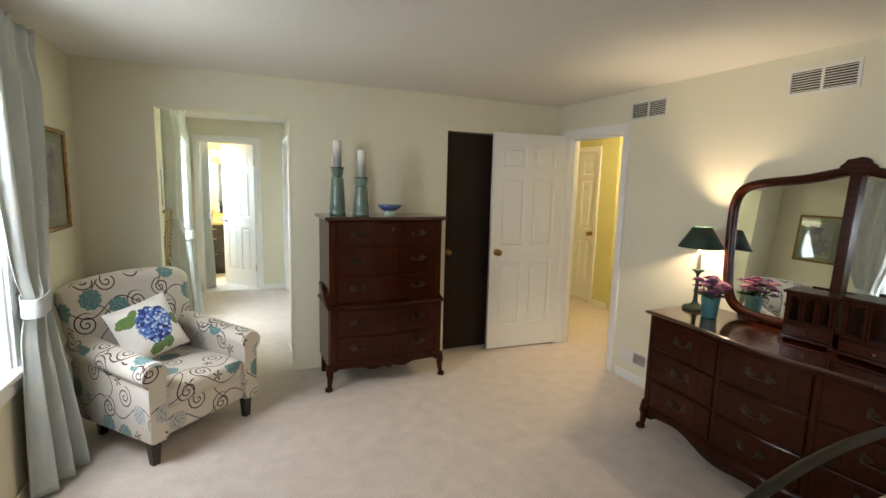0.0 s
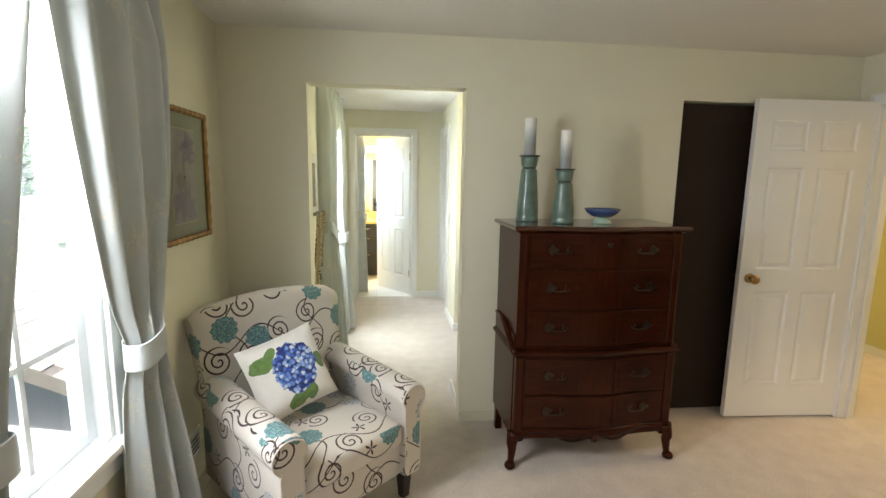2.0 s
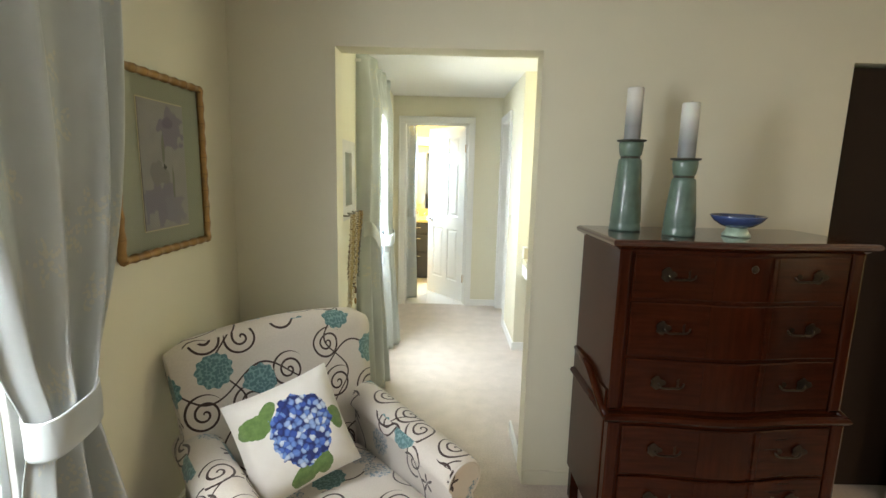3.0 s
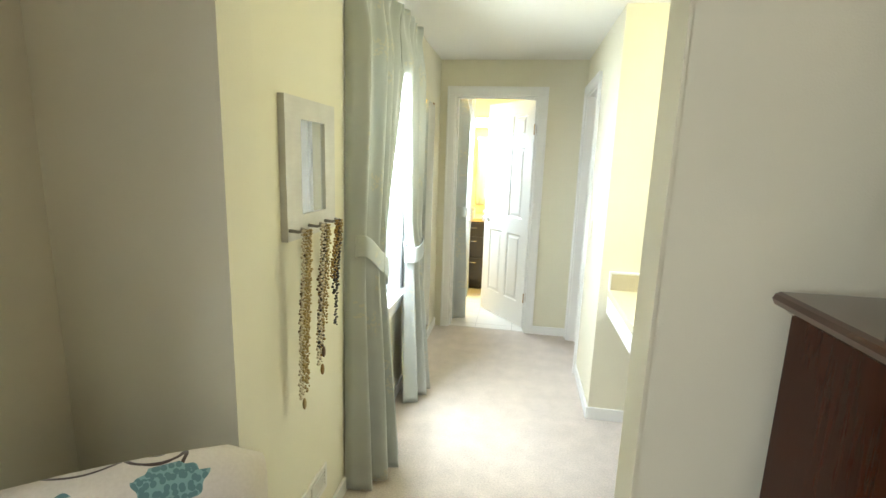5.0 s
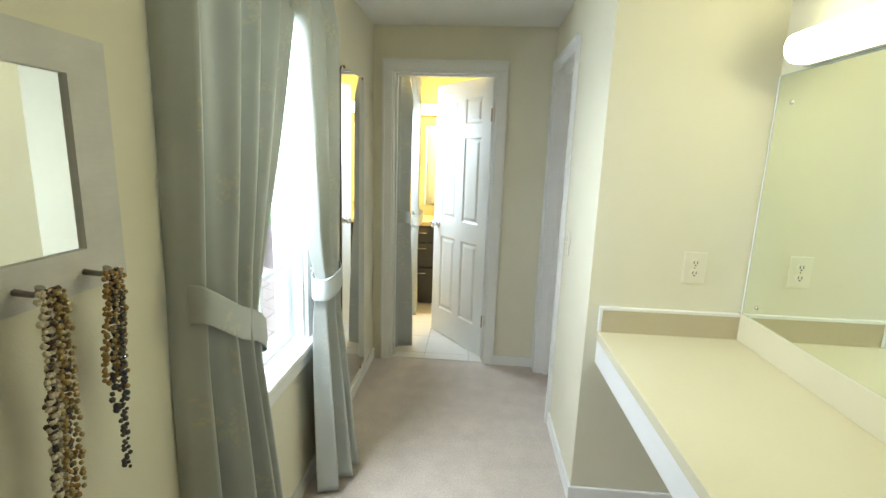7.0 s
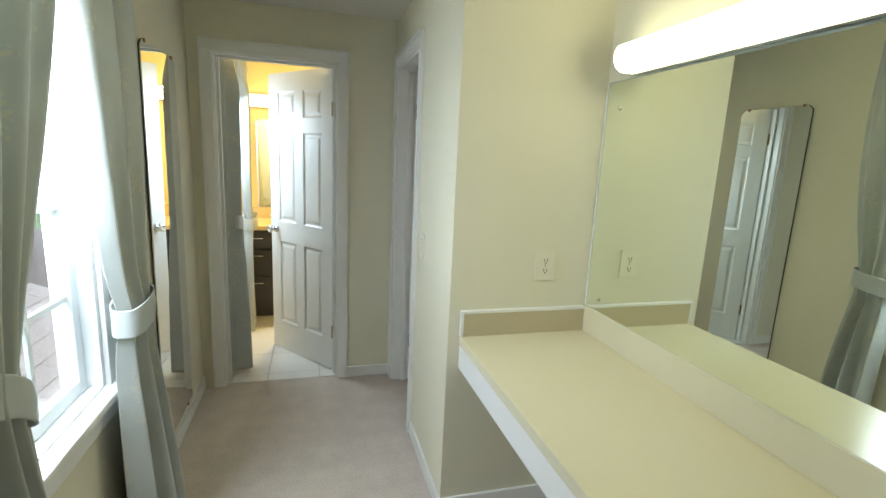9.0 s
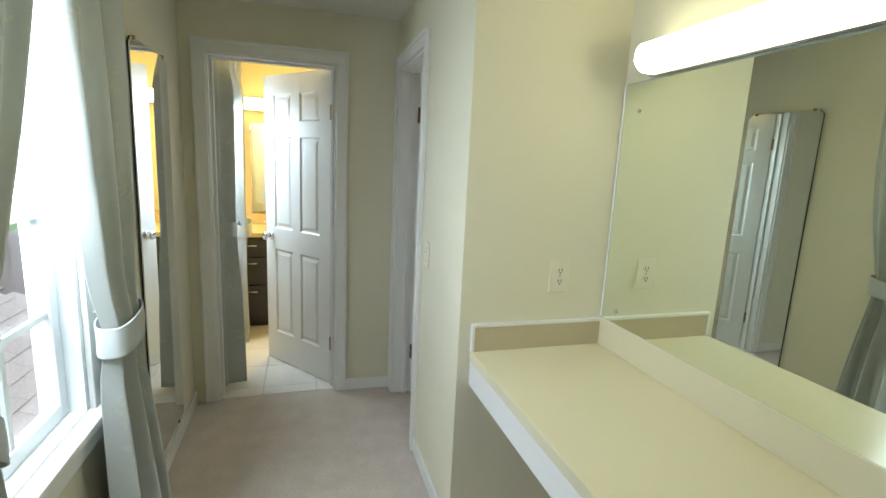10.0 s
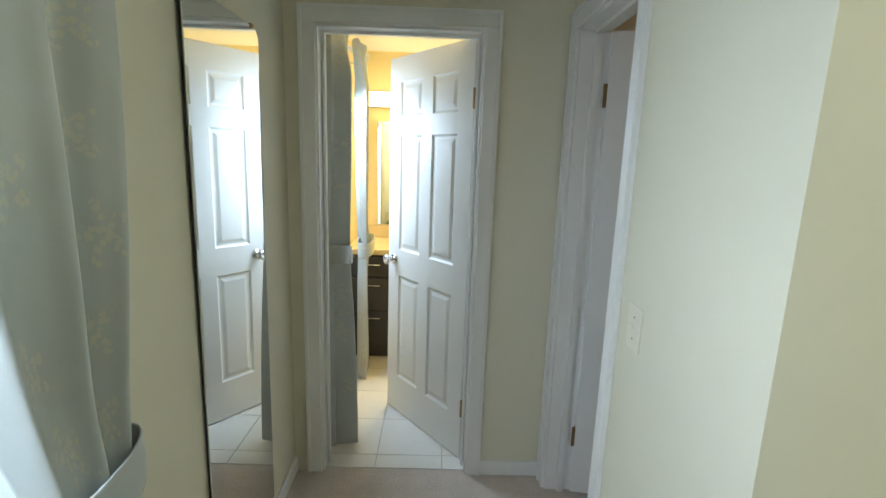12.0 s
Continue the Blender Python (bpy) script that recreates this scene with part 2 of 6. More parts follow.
def pillow_fabric():
    """White linen with one big blue hydrangea head and green leaves."""
    m, t, b, uv = cloth_start("hydrangea_linen", 0.9)
    nz = t.nodes.new("ShaderNodeTexNoise")
    nz.inputs["Scale"].default_value = 26
    t.links.new(uv, nz.inputs["Vector"])
    off = maths(t, "MULTIPLY", maths(t, "SUBTRACT", nz.outputs[0], 0.5), 0.16)
    sx = t.nodes.new("ShaderNodeSeparateXYZ")
    t.links.new(uv, sx.inputs[0])

    def blob(cx, cy, rx, ry, lean=0.0):
        dx, dy = maths(t, "SUBTRACT", sx.outputs[0], cx), maths(t, "SUBTRACT", sx.outputs[1], cy)
        c, s = math.cos(lean), math.sin(lean)
        px = maths(t, "DIVIDE", maths(t, "ADD", maths(t, "MULTIPLY", dx, c), maths(t, "MULTIPLY", dy, s)), rx)
        py = maths(t, "DIVIDE", maths(t, "SUBTRACT", maths(t, "MULTIPLY", dy, c), maths(t, "MULTIPLY", dx, s)), ry)
        d = maths(t, "ADD", maths(t, "MULTIPLY", px, px), maths(t, "MULTIPLY", py, py))
        return maths(t, "LESS_THAN", maths(t, "ADD", d, maths(t, "MULTIPLY", off, 8)), 1.0)

    n2 = t.nodes.new("ShaderNodeTexNoise")
    n2.inputs["Scale"].default_value = 60
    t.links.new(uv, n2.inputs["Vector"])
    green = blend(t, n2.outputs[0], (0.06, 0.13, 0.03), (0.20, 0.30, 0.08))
    col = blend(t, nz.outputs[0], (0.72, 0.68, 0.60), (0.80, 0.77, 0.70))
    for r in ((-0.105, 0.075, 0.052, 0.035, 0.0), (-0.06, 0.105, 0.035, 0.022, 0.8), (-0.01, -0.125, 0.052, 0.03, 0.3), (0.05, -0.115, 0.035, 0.03, 1.2), (0.135, 0.0, 0.025, 0.04, 0.2)):
        col = blend(t, blob(*r), col, green)
    v = t.nodes.new("ShaderNodeTexVoronoi")
    v.voronoi_dimensions = "2D"
    v.inputs["Scale"].default_value = 56
    wob = t.nodes.new("ShaderNodeTexNoise")
    wob.inputs["Scale"].default_value = 45
    t.links.new(uv, wob.inputs["Vector"])
    mv, sc = t.nodes.new("ShaderNodeVectorMath"), t.nodes.new("ShaderNodeVectorMath")
    sc.operation, mv.operation = "SCALE", "ADD"
    sc.inputs["Scale"].default_value = 0.022
    t.links.new(wob.outputs["Color"], sc.inputs[0])
    t.links.new(uv, mv.inputs[0])
    t.links.new(sc.outputs[0], mv.inputs[1])
    t.links.new(mv.outputs[0], v.inputs["Vector"])
    ramp = t.nodes.new("ShaderNodeValToRGB")
    ramp.color_ramp.interpolation = "LINEAR"
    c = t.nodes.new("ShaderNodeSeparateColor")
    t.links.new(v.outputs["Color"], c.inputs[0])
    t.links.new(c.outputs[0], ramp.inputs[0])
    e = ramp.color_ramp.elements
    e[0].color = (0.02, 0.04, 0.20, 1)
    e[1].position, e[1].color = 0.25, (0.06, 0.13, 0.50, 1)
    for p, k in ((0.5, (0.16, 0.28, 0.62, 1)), (0.72, (0.36, 0.48, 0.70, 1)), (0.9, (0.62, 0.68, 0.74, 1))):
        el = e.new(p)
        el.color = k
    shade = blend(t, maths(t, "MINIMUM", maths(t, "POWER", maths(t, "MULTIPLY", v.outputs["Distance"], 1.55), 3.0), 1.0), ramp.outputs[0], (0.015, 0.025, 0.13))
    col = blend(t, blob(0.022, 0.012, 0.098, 0.112), col, shade)
    t.links.new(col, b.inputs["Base Color"])
    return m


SCROLL = scroll_fabric()
SATIN = satin_fabric()
HYDRANGEA = pillow_fabric()

# ---- mesh tools ----
def bm_box(bm, x0, x1, y0, y1, z0, z1, bevel=0.0, segments=2):
    made = bmesh.ops.create_cube(bm, size=1.0, matrix=Matrix.Translation(((x0 + x1) / 2, (y0 + y1) / 2, (z0 + z1) / 2)) @ Matrix.Diagonal((x1 - x0, y1 - y0, z1 - z0, 1)))
    if bevel:
        edges = list({e for v in made["verts"] for e in v.link_edges})
        bmesh.ops.bevel(bm, geom=edges, offset=bevel, segments=segments, affect="EDGES", profile=0.6)
    return bm


def boxes(*rows, bevel=0.0, segments=2):
    bm = bmesh.new()
    for r in rows:
        bm_box(bm, *r, bevel=bevel, segments=segments)
    return bm


def pane_quad(y0, y1, z0, z1, x=0.0, along="y"):
    """A single sheet of glass."""
    bm = bmesh.new()
    if along == "y":
        bm.faces.new([bm.verts.new(p) for p in ((x, y0, z0), (x, y1, z0), (x, y1, z1), (x, y0, z1))])
    else:
        bm.faces.new([bm.verts.new(p) for p in ((y0, x, z0), (y1, x, z0), (y1, x, z1), (y0, x, z1))])
    return bm


def lathe(rows, steps=24, m=None):
    """A turned body from rows of (radius, height)."""
    bm = bmesh.new()
    rings = []
    for r, z in rows:
        rings.append([bm.verts.new((r * math.cos(a), r * math.sin(a), z)) for a in (2 * math.pi * k / steps for k in range(steps))])
    for a, b in zip(rings, rings[1:]):
        for k in range(steps):
            bm.faces.new((a[k], a[(k + 1) % steps], b[(k + 1) % steps], b[k]))
    bm.faces.new(list(reversed(rings[0])))
    bm.faces.new(rings[-1])
    for f in bm.faces:
        f.smooth = True
    if m is not None:
        bm.transform(m)
    return bm


def tube(points, radius, steps=8, bm=None):
    """A round bar along points; radius is a number or one for each point."""
    bm = bm or bmesh.new()
    pts = [Vector(p) for p in points]
    rings = []
    side = None
    for k, p in enumerate(pts):
        way = (pts[min(k + 1, len(pts) - 1)] - pts[max(k - 1, 0)]).normalized()
        if side is None:
            side = way.orthogonal().normalized()
        side = (side - way * side.dot(way)).normalized()
        up = way.cross(side)
        r = radius[k] if isinstance(radius, (list, tuple)) else radius
        rings.append([bm.verts.new(p + r * (math.cos(a) * side + math.sin(a) * up)) for a in (2 * math.pi * j / steps for j in range(steps))])
    for a, b in zip(rings, rings[1:]):
        for j in range(steps):
            bm.faces.new((a[j], a[(j + 1) % steps], b[(j + 1) % steps], b[j])).smooth = True
    bm.faces.new(list(reversed(rings[0])))
    bm.faces.new(rings[-1])
    return bm


def extrude_outline(outline, depth, m=None, bevel=0.0):
    """A flat outline of (x, z) made solid along y, from 0 to depth."""
    bm = bmesh.new()
    front = [bm.verts.new((x, 0, z)) for x, z in outline]
    back = [bm.verts.new((x, depth, z)) for x, z in outline]
    n = len(outline)
    bm.faces.new(front)
    bm.faces.new(list(reversed(back)))
    for k in range(n):
        bm.faces.new((front[(k + 1) % n], front[k], back[k], back[(k + 1) % n]))
    bmesh.ops.recalc_face_normals(bm, faces=bm.faces)
    if bevel:
        rim = [e for e in bm.edges if abs(e.verts[0].co.y - e.verts[1].co.y) < 1e-6]
        bmesh.ops.bevel(bm, geom=rim, offset=bevel, segments=2, affect="EDGES")
    if m is not None:
        bm.transform(m)
    return bm


def mesh_of(name, bm, mat):
    data = bpy.data.meshes.new(name)
    bmesh.ops.recalc_face_normals(bm, faces=bm.faces)
    bm.to_mesh(data)
    bm.free()
    data.materials.append(mat)
    return data


def part(name, bm, mat, parent=None, label="", m=None):
    """One mesh object, under a thing or a part when a parent is given."""
    data = bm if isinstance(bm, bpy.types.Mesh) else mesh_of(name, bm, mat)
    ob = new(name, data)
    if parent is not None:
        ob.parent = parent
    if m is not None:
        ob.matrix_basis = m
    if label:
        ob["label"] = label
    return ob


def thing(name, m, label, category, group="", kind=""):
    ob = new(name)
    ob.empty_display_size = 0.1
    ob.matrix_basis = m
    return tagged(ob, label, category, group, kind)


def structure(name, bm, mat, label, category):
    return tagged(part(name, bm, mat), label, category, kind="structure")

# ---- the rooms ----
XW, XE, YN, YS = -0.950, 2.932, 4.15, -2.3   # bedroom
PW, PE, PN, AE, AN = -0.572, 0.624, 7.307, 1.233, 5.938   # passage and vanity alcove
CH = 2.325
OL, OR, OH = -0.49, 0.412, 2.055   # the wide opening
T = 0.12
BX, BN = -0.572, 9.15   # bathroom west and north walls

structure("floor", boxes((XW - T, XE + T, YS, YN + T, -0.12, 0.0), (PW - T, AE + T, YN + T, PN + 0.02, -0.12, 0.0), (XE + T, 5.6, 2.0, 6.4, -0.12, 0.0), (AE + T, 2.4, AN + T, PN + 0.02, -0.12, 0.0)), CARPET, "beige cut-pile carpet with faint footprints and wear", "carpet")
structure("ceiling", boxes((XW - T, 5.6, YS, YN + T, CH, CH + 0.1), (PW - T, 5.6, YN + T, 9.6, CH, CH + 0.1)), CEIL, "white textured plaster ceiling", "ceiling")

structure("wall_north", boxes((XW - T, OL, YN, YN + T, 0, CH), (OL, OR, YN, YN + T, OH, CH), (OR, 1.745, YN, YN + T, 0, CH), (1.745, 2.56, YN, YN + T, 2.024, CH), (2.56, XE + T, YN, YN + T, 0, CH)), WALL, "cream painted plaster wall with a wide cased-free opening", "wall")
structure("wall_east", boxes((XE, XE + T, YS, 3.28, 0, CH), (XE, XE + T, 3.28, 3.99, 2.015, CH), (XE, XE + T, 3.99, YN, 0, CH)), WALL, "cream painted wall with a doorway to the hall", "wall")
WB0, WB1, WBZ0, WBZ1 = 2.17, 2.962, 0.655, 2.03   # bedroom window opening
# opening of the assumed south window, out of view
SB0, SB1 = -1.5, -0.5
structure("wall_west", boxes((XW - T, XW, YS, SB0, 0, CH), (XW - T, XW, SB1, WB0, 0, CH), (XW - T, XW, SB0, SB1, 0, WBZ0), (XW - T, XW, SB0, SB1, WBZ1, CH), (XW - T, XW, WB0, WB1, 0, WBZ0), (XW - T, XW, WB0, WB1, WBZ1, CH), (XW - T, XW, WB1, YN, 0, CH)), WALL, "cream painted outer wall with a window", "wall")
structure("wall_south", boxes((XW - T, XE + T, YS - T, YS, 0, CH)), WALL, "plain cream painted wall", "wall")
PW0, PW1, PWZ0, PWZ1 = 5.145, 5.94, 0.70, 1.95   # passage window opening
BW0, BW1, BWZ0, BWZ1 = 7.66, 8.34, 0.75, 1.98   # bath window opening
structure("wall_passage_west", boxes((PW - T, PW, YN + T, PW0, 0, CH), (PW - T, PW, PW0, PW1, 0, PWZ0), (PW - T, PW, PW0, PW1, PWZ1, CH), (PW - T, PW, PW1, PN, 0, CH)), WALL, "cream painted passage wall with a window", "wall")
structure("wall_alcove_east", boxes((AE, AE + T, YN + T, AN, 0, CH)), WALL, "cream painted wall behind the vanity mirror", "wall")
structure("wall_alcove_north", boxes((PE, AE + T, AN, AN + T, 0, CH)), WALL, "cream painted end wall of the vanity alcove", "wall")
SD0, SD1 = 6.62, 7.212   # side door opening
structure("wall_passage_east", boxes((PE, PE + T, AN + T, SD0, 0, CH), (PE, PE + T, SD0, SD1, 2.04, CH), (PE, PE + T, SD1, PN, 0, CH)), WALL, "cream painted passage wall with a side doorway", "wall")
BD0, BD1 = -0.441, 0.257
structure("wall_passage_north", boxes((PW - T, BD0, PN, PN + T, 0, CH), (BD0, BD1, PN, PN + T, 2.045, CH), (BD1, 2.4, PN, PN + T, 0, CH)), WALL, "cream painted end wall with a doorway to the bathroom", "wall")
# bathroom shell
structure("wall_bath_west", boxes((BX - T, BX, PN + T, BW0, 0, CH), (BX - T, BX, BW0, BW1, 0, BWZ0), (BX - T, BX, BW0, BW1, BWZ1, CH), (BX - T, BX, BW1, BN, 0, CH)), YELLOW_WALL, "yellow painted bathroom wall with a window", "wall")
structure("wall_bath_north", boxes((BX - T, 2.0, BN, BN + T, 0, CH)), YELLOW_WALL, "yellow painted bathroom wall above the vanity", "wall")
structure("wall_bath_east", boxes((1.7, 1.82, PN + T, BN, 0, CH)), YELLOW_WALL, "yellow painted bathroom wall", "wall")
structure("wall_bath_south", boxes((BX, BD0 - 0.001, PN + T, PN + T + 0.012, 0, CH), (BD1 + 0.001, 1.7, PN + T, PN + T + 0.012, 0, CH)), YELLOW_WALL, "yellow painted back of the passage wall", "wall")
# closet beyond the side door
structure("wall_side_room", boxes((2.3, 2.42, AN + T, PN, 0, CH)), WALL, "plain cream wall of the side room", "wall")
# hall shell
structure("wall_hall_east", boxes((4.37, 4.49, 4.98, 5.22, 0, CH), (4.37, 4.49, 5.22, 5.92, 2.03, CH), (4.37, 4.49, 5.92, 6.4, 0, CH)), GREEN_WALL, "olive green hall wall with a closed door", "wall")
structure("wall_hall_niche", boxes((4.37, 4.47, 4.86, 4.98, 0, CH), (4.47, 5.23, 4.86, 4.98, 2.03, CH), (5.23, 5.6, 4.86, 4.98, 0, CH)), GREEN_WALL, "olive green hall wall with an open doorway", "wall")
structure("wall_hall_far", boxes((5.6, 5.72, 2.0, 6.4, 0, CH)), GREEN_WALL, "olive green end wall of the hall", "wall")
structure("wall_hall_south", boxes((XE + T, 5.72, 1.88, 2.0, 0, CH)), GREEN_WALL, "olive green side wall of the hall", "wall")
structure("wall_hall_west", boxes((XE + T, XE + T + 0.012, 2.0, 3.279, 0, CH), (XE + T, XE + T + 0.012, 3.991, 6.4, 0, CH), (XE + T, XE + T + 0.012, 3.279, 3.991, 2.016, CH)), GREEN_WALL, "olive green hall side of the bedroom wall", "wall")
structure("wall_hall_north", boxes((XE + T, 5.72, 6.4, 6.52, 0, CH)), GREEN_WALL, "olive green end wall of the hall", "wall")
# dark closet behind the brown door
structure("wall_closet", boxes((1.6, XE + T, YN + 0.8, YN + 0.9, 0, CH)), WALL, "plain back wall of the closet", "wall")

# bathroom tile floor
bath_floor = structure("floor_bath", boxes((BX - T, 1.7, PN + 0.02, BN, -0.12, -0.004)), GROUT, "pale square floor tiles with thin grout", "tiled floor")

# ---- skirting ----
def baseboard(x0, x1, y0, y1, mat=TRIM):
    bm = boxes((x0, x1, y0, y1, 0.0, 0.075), bevel=0.004)
    structure("baseboard", bm, mat, "painted wooden baseboard along the wall", "baseboard")


B = 0.013
for r in ((XW, XW + B, YS, YN), (XW + B, OL, YN - B, YN), (OR, 1.745, YN - B, YN), (XE - B, XE, YS, 3.17), (PW, PW + B, YN + T, PN), (BD1 + 0.067, PE, PN - B, PN), (PE - B, PE, AN - B, SD0 - 0.067), (PE - B, PE, SD1 + 0.067, PN), (PE, AE, AN - B, AN), (AE - B, AE, YN + T, AN - B), (4.37 - B, 4.37, 4.87, 5.13), (OR - 0.0, OR + B, YN + T, YN + T + 0.35)):
    baseboard(*r, mat=WALL if r[3] == YN else TRIM)


def casing(name, m, width, height, deep, label, w=0.066, foot=0.0):
    """Door trim in its own frame: the opening runs along x from 0 to width, the room lies towards -y, the jamb goes deep along +y."""
    ob = tagged(thing(name, m, label, "door casing"), kind="structure")
    for nm, r in (("jamb", (-w, 0.0, -0.016, 0.0, 0, height)), ("jamb", (width, width + w, -0.016, 0.0, 0, height)), ("head", (-w, width + w, -0.016, 0.0, height, height + w))):
        part(nm, boxes(r, bevel=0.004), TRIM, ob)
    e = 0.014
    # thin raised outer moulding
    part("moulding", boxes((-w - 0.002, -w + e, -0.023, -0.016, 0, height + w - e), (width + w - e, width + w + 0.002, -0.023, -0.016, 0, height + w - e), (-w - 0.002, width + w + 0.002, -0.023, -0.016, height + w - e, height + w + 0.002), bevel=0.002), TRIM, ob)
    part("lining", boxes((0.0, 0.008, 0.0, deep, 0, height), (width - 0.008, width, 0.0, deep, 0, height), (0.008, width - 0.008, 0.0, deep, height - 0.012, height)), TRIM, ob)
    part("stop", boxes((0.012, 0.024, deep * 0.45, deep * 0.45 + 0.03, 0, height - 0.024), (width - 0.024, width - 0.012, deep * 0.45, deep * 0.45 + 0.03, 0, height - 0.024), (0.012, width - 0.012, deep * 0.45, deep * 0.45 + 0.03, height - 0.024, height - 0.012)), TRIM, ob)
    return ob


casing("casing_bath", pose(BD0, PN, 0), BD1 - BD0, 2.045, T, "white painted door casing round the bathroom doorway")
casing("casing_side", pose(PE, SD1, 0, 0, 0, -90), SD1 - SD0, 2.04, T, "white painted casing round the side doorway")
casing("casing_hall_doorway", pose(XE, 3.99, 0, 0, 0, -90), 3.99 - 3.28, 2.015, T, "white painted casing round the hall doorway")
casing("casing_hall_closet", pose(4.37, 5.92, 0, 0, 0, -90), 0.70, 2.03, 0.1, "white painted casing round the closed hall door")
casing("casing_hall_room", pose(4.47, 4.86, 0), 0.76, 2.03, T, "white painted casing round the open hall doorway")
# pencil-thin metal corner and flat head of the wide opening
structure("trim", boxes((OL - 0.002, OL + 0.004, YN - 0.004, YN + T + 0.004, 0, OH), (OR - 0.004, OR + 0.002, YN - 0.004, YN + T + 0.004, 0, OH), (OL, OR, YN - 0.004, YN + T + 0.004, OH - 0.012, OH + 0.002)), WALL, "thin plastered corner edge of the wide opening", "trim")


def knob(parent, x, z, side, mat, label):
    """A turned door knob and rose that stands out along y towards side."""
    turn = pose(x, side * 0.0175, z, 90 if side < 0 else -90)
    k = part("knob", lathe([(0.010, 0.012), (0.011, 0.030), (0.018, 0.038), (0.027, 0.046), (0.029, 0.056), (0.025, 0.064), (0.012, 0.068)], 20, turn), mat, parent, label)
    part("rose", lathe([(0.031, 0.0), (0.031, 0.005), (0.024, 0.012), (0.011, 0.014)], 20, turn), mat, k)


PANELS = {}


def panel_mesh(w, h):
    """A raised field in a sunk panel, the same on both faces."""
    key = (round(w, 3), round(h, 3))
    if key not in PANELS:
        bm = bmesh.new()
        for s in (-1, 1):
            rows = ((0, 0.0175), (0.010, 0.0095), (0.022, 0.0095), (0.040, 0.0155))
            rings = []
            for d, y in rows:
                rings.append([bm.verts.new((x, s * y, z)) for x, z in ((d, d), (w - d, d), (w - d, h - d), (d, h - d))])
            for a, b in zip(rings, rings[1:]):
                for k in range(4):
                    bm.faces.new((a[k], a[(k + 1) % 4], b[(k + 1) % 4], b[k]))
            bm.faces.new(rings[-1])
        PANELS[key] = mesh_of("panel", bm, TRIM)
    return PANELS[key]


def six_panel_door(name, m, w, label, metal, knob_label, hinge_metal=STEELHINGE, h=2.01, hinge_side=1):
    """A leaf hinged at x = 0 that reaches to x = w."""
    ob = tagged(thing(name, m, label, "door"), kind="structure")
    st, mid = 0.105, 0.085
    zs = ((0.22, 0.84), (0.99, 1.62), (1.72, 1.90))
    rows = [(0, st, -0.0175, 0.0175, 0, h), (w - st, w, -0.0175, 0.0175, 0, h), ((w - mid) / 2, (w + mid) / 2, -0.0175, 0.0175, 0, h)]
    edges = (0,) + tuple(v for z in zs for v in z) + (h,)
    for a, b in ((edges[k], edges[k + 1]) for k in (0, 2, 4, 6)):
        rows += [(st, (w - mid) / 2, -0.0175, 0.0175, a, b), ((w + mid) / 2, w - st, -0.0175, 0.0175, a, b)]
    for k, r in enumerate(rows):
        part("stile" if k < 3 else "rail", boxes(r), TRIM, ob)
    pw = (w - mid) / 2 - st
    for z0, z1 in zs:
        for x in (st, (w + mid) / 2):
            part("panel", panel_mesh(pw, z1 - z0), TRIM, ob, m=pose(x, 0, z0))
    for s in (-1, 1):
        knob(ob, w - 0.065, 0.93, s, metal, knob_label)
    for z in (0.28, 1.77):
        part("hinge", boxes((-0.014, 0.0, hinge_side * 0.0175 - 0.006, hinge_side * 0.0175 + 0.008, z - 0.045, z + 0.045), (-0.002, 0.001, -0.016, 0.016, z - 0.045, z + 0.045), bevel=0.002), hinge_metal, ob, "small metal butt hinge")
    return ob


def from_hinge(x, y, tx, ty, z=0.012):
    return pose(x, y, z, 0, 0, math.degrees(math.atan2(ty - y, tx - x)))


six_panel_door("door_bedroom", from_hinge(2.919, 4.021, 2.153, 4.062), 0.762, "white six-panel bedroom door standing open with a brass knob", BRASS, "polished brass knob", h=2.022, hinge_side=-1)
six_panel_door("door_bath", from_hinge(0.243, 7.414, -0.181, 7.962), 0.69, "white six-panel bathroom door standing ajar with a chrome knob", CHROME, "chrome knob", BRASS, h=2.025, hinge_side=1)
six_panel_door("door_side", from_hinge(0.740, 7.194, 1.32, 7.094), 0.555, "white six-panel side door standing open into the next room", CHROME, "chrome knob", STEELHINGE, hinge_side=-1)
six_panel_door("door_hall_closet", from_hinge(4.42, 5.905, 4.42, 5.235), 0.67, "white six-panel closet door shut in the hall", BRASS, "brass knob")
six_panel_door("door_hall_room", from_hinge(4.484, 4.90, 5.20, 4.90), 0.738, "white six-panel hall door shut in its casing", BRASS, "brass knob", hinge_side=-1)

brown = tagged(thing("door_closet", pose(1.747, YN + 0.035, 0.006), "dark brown flush closet door standing in a bare opening", "door"), kind="structure")
part("leaf", boxes((0.004, 0.795, 0.0, 0.035, 0, 2.008), bevel=0.003), DARKDOOR, brown)
kn = part("knob", lathe([(0.009, 0.0), (0.010, 0.02), (0.020, 0.028), (0.024, 0.038), (0.014, 0.046)], 16, pose(0.045, 0.0, 0.93, 90)), BRASS, brown, "small brass knob")
part("rose", lathe([(0.026, 0.0), (0.026, 0.004), (0.012, 0.008)], 16, pose(0.045, 0.0, 0.93, 90)), BRASS, kn)


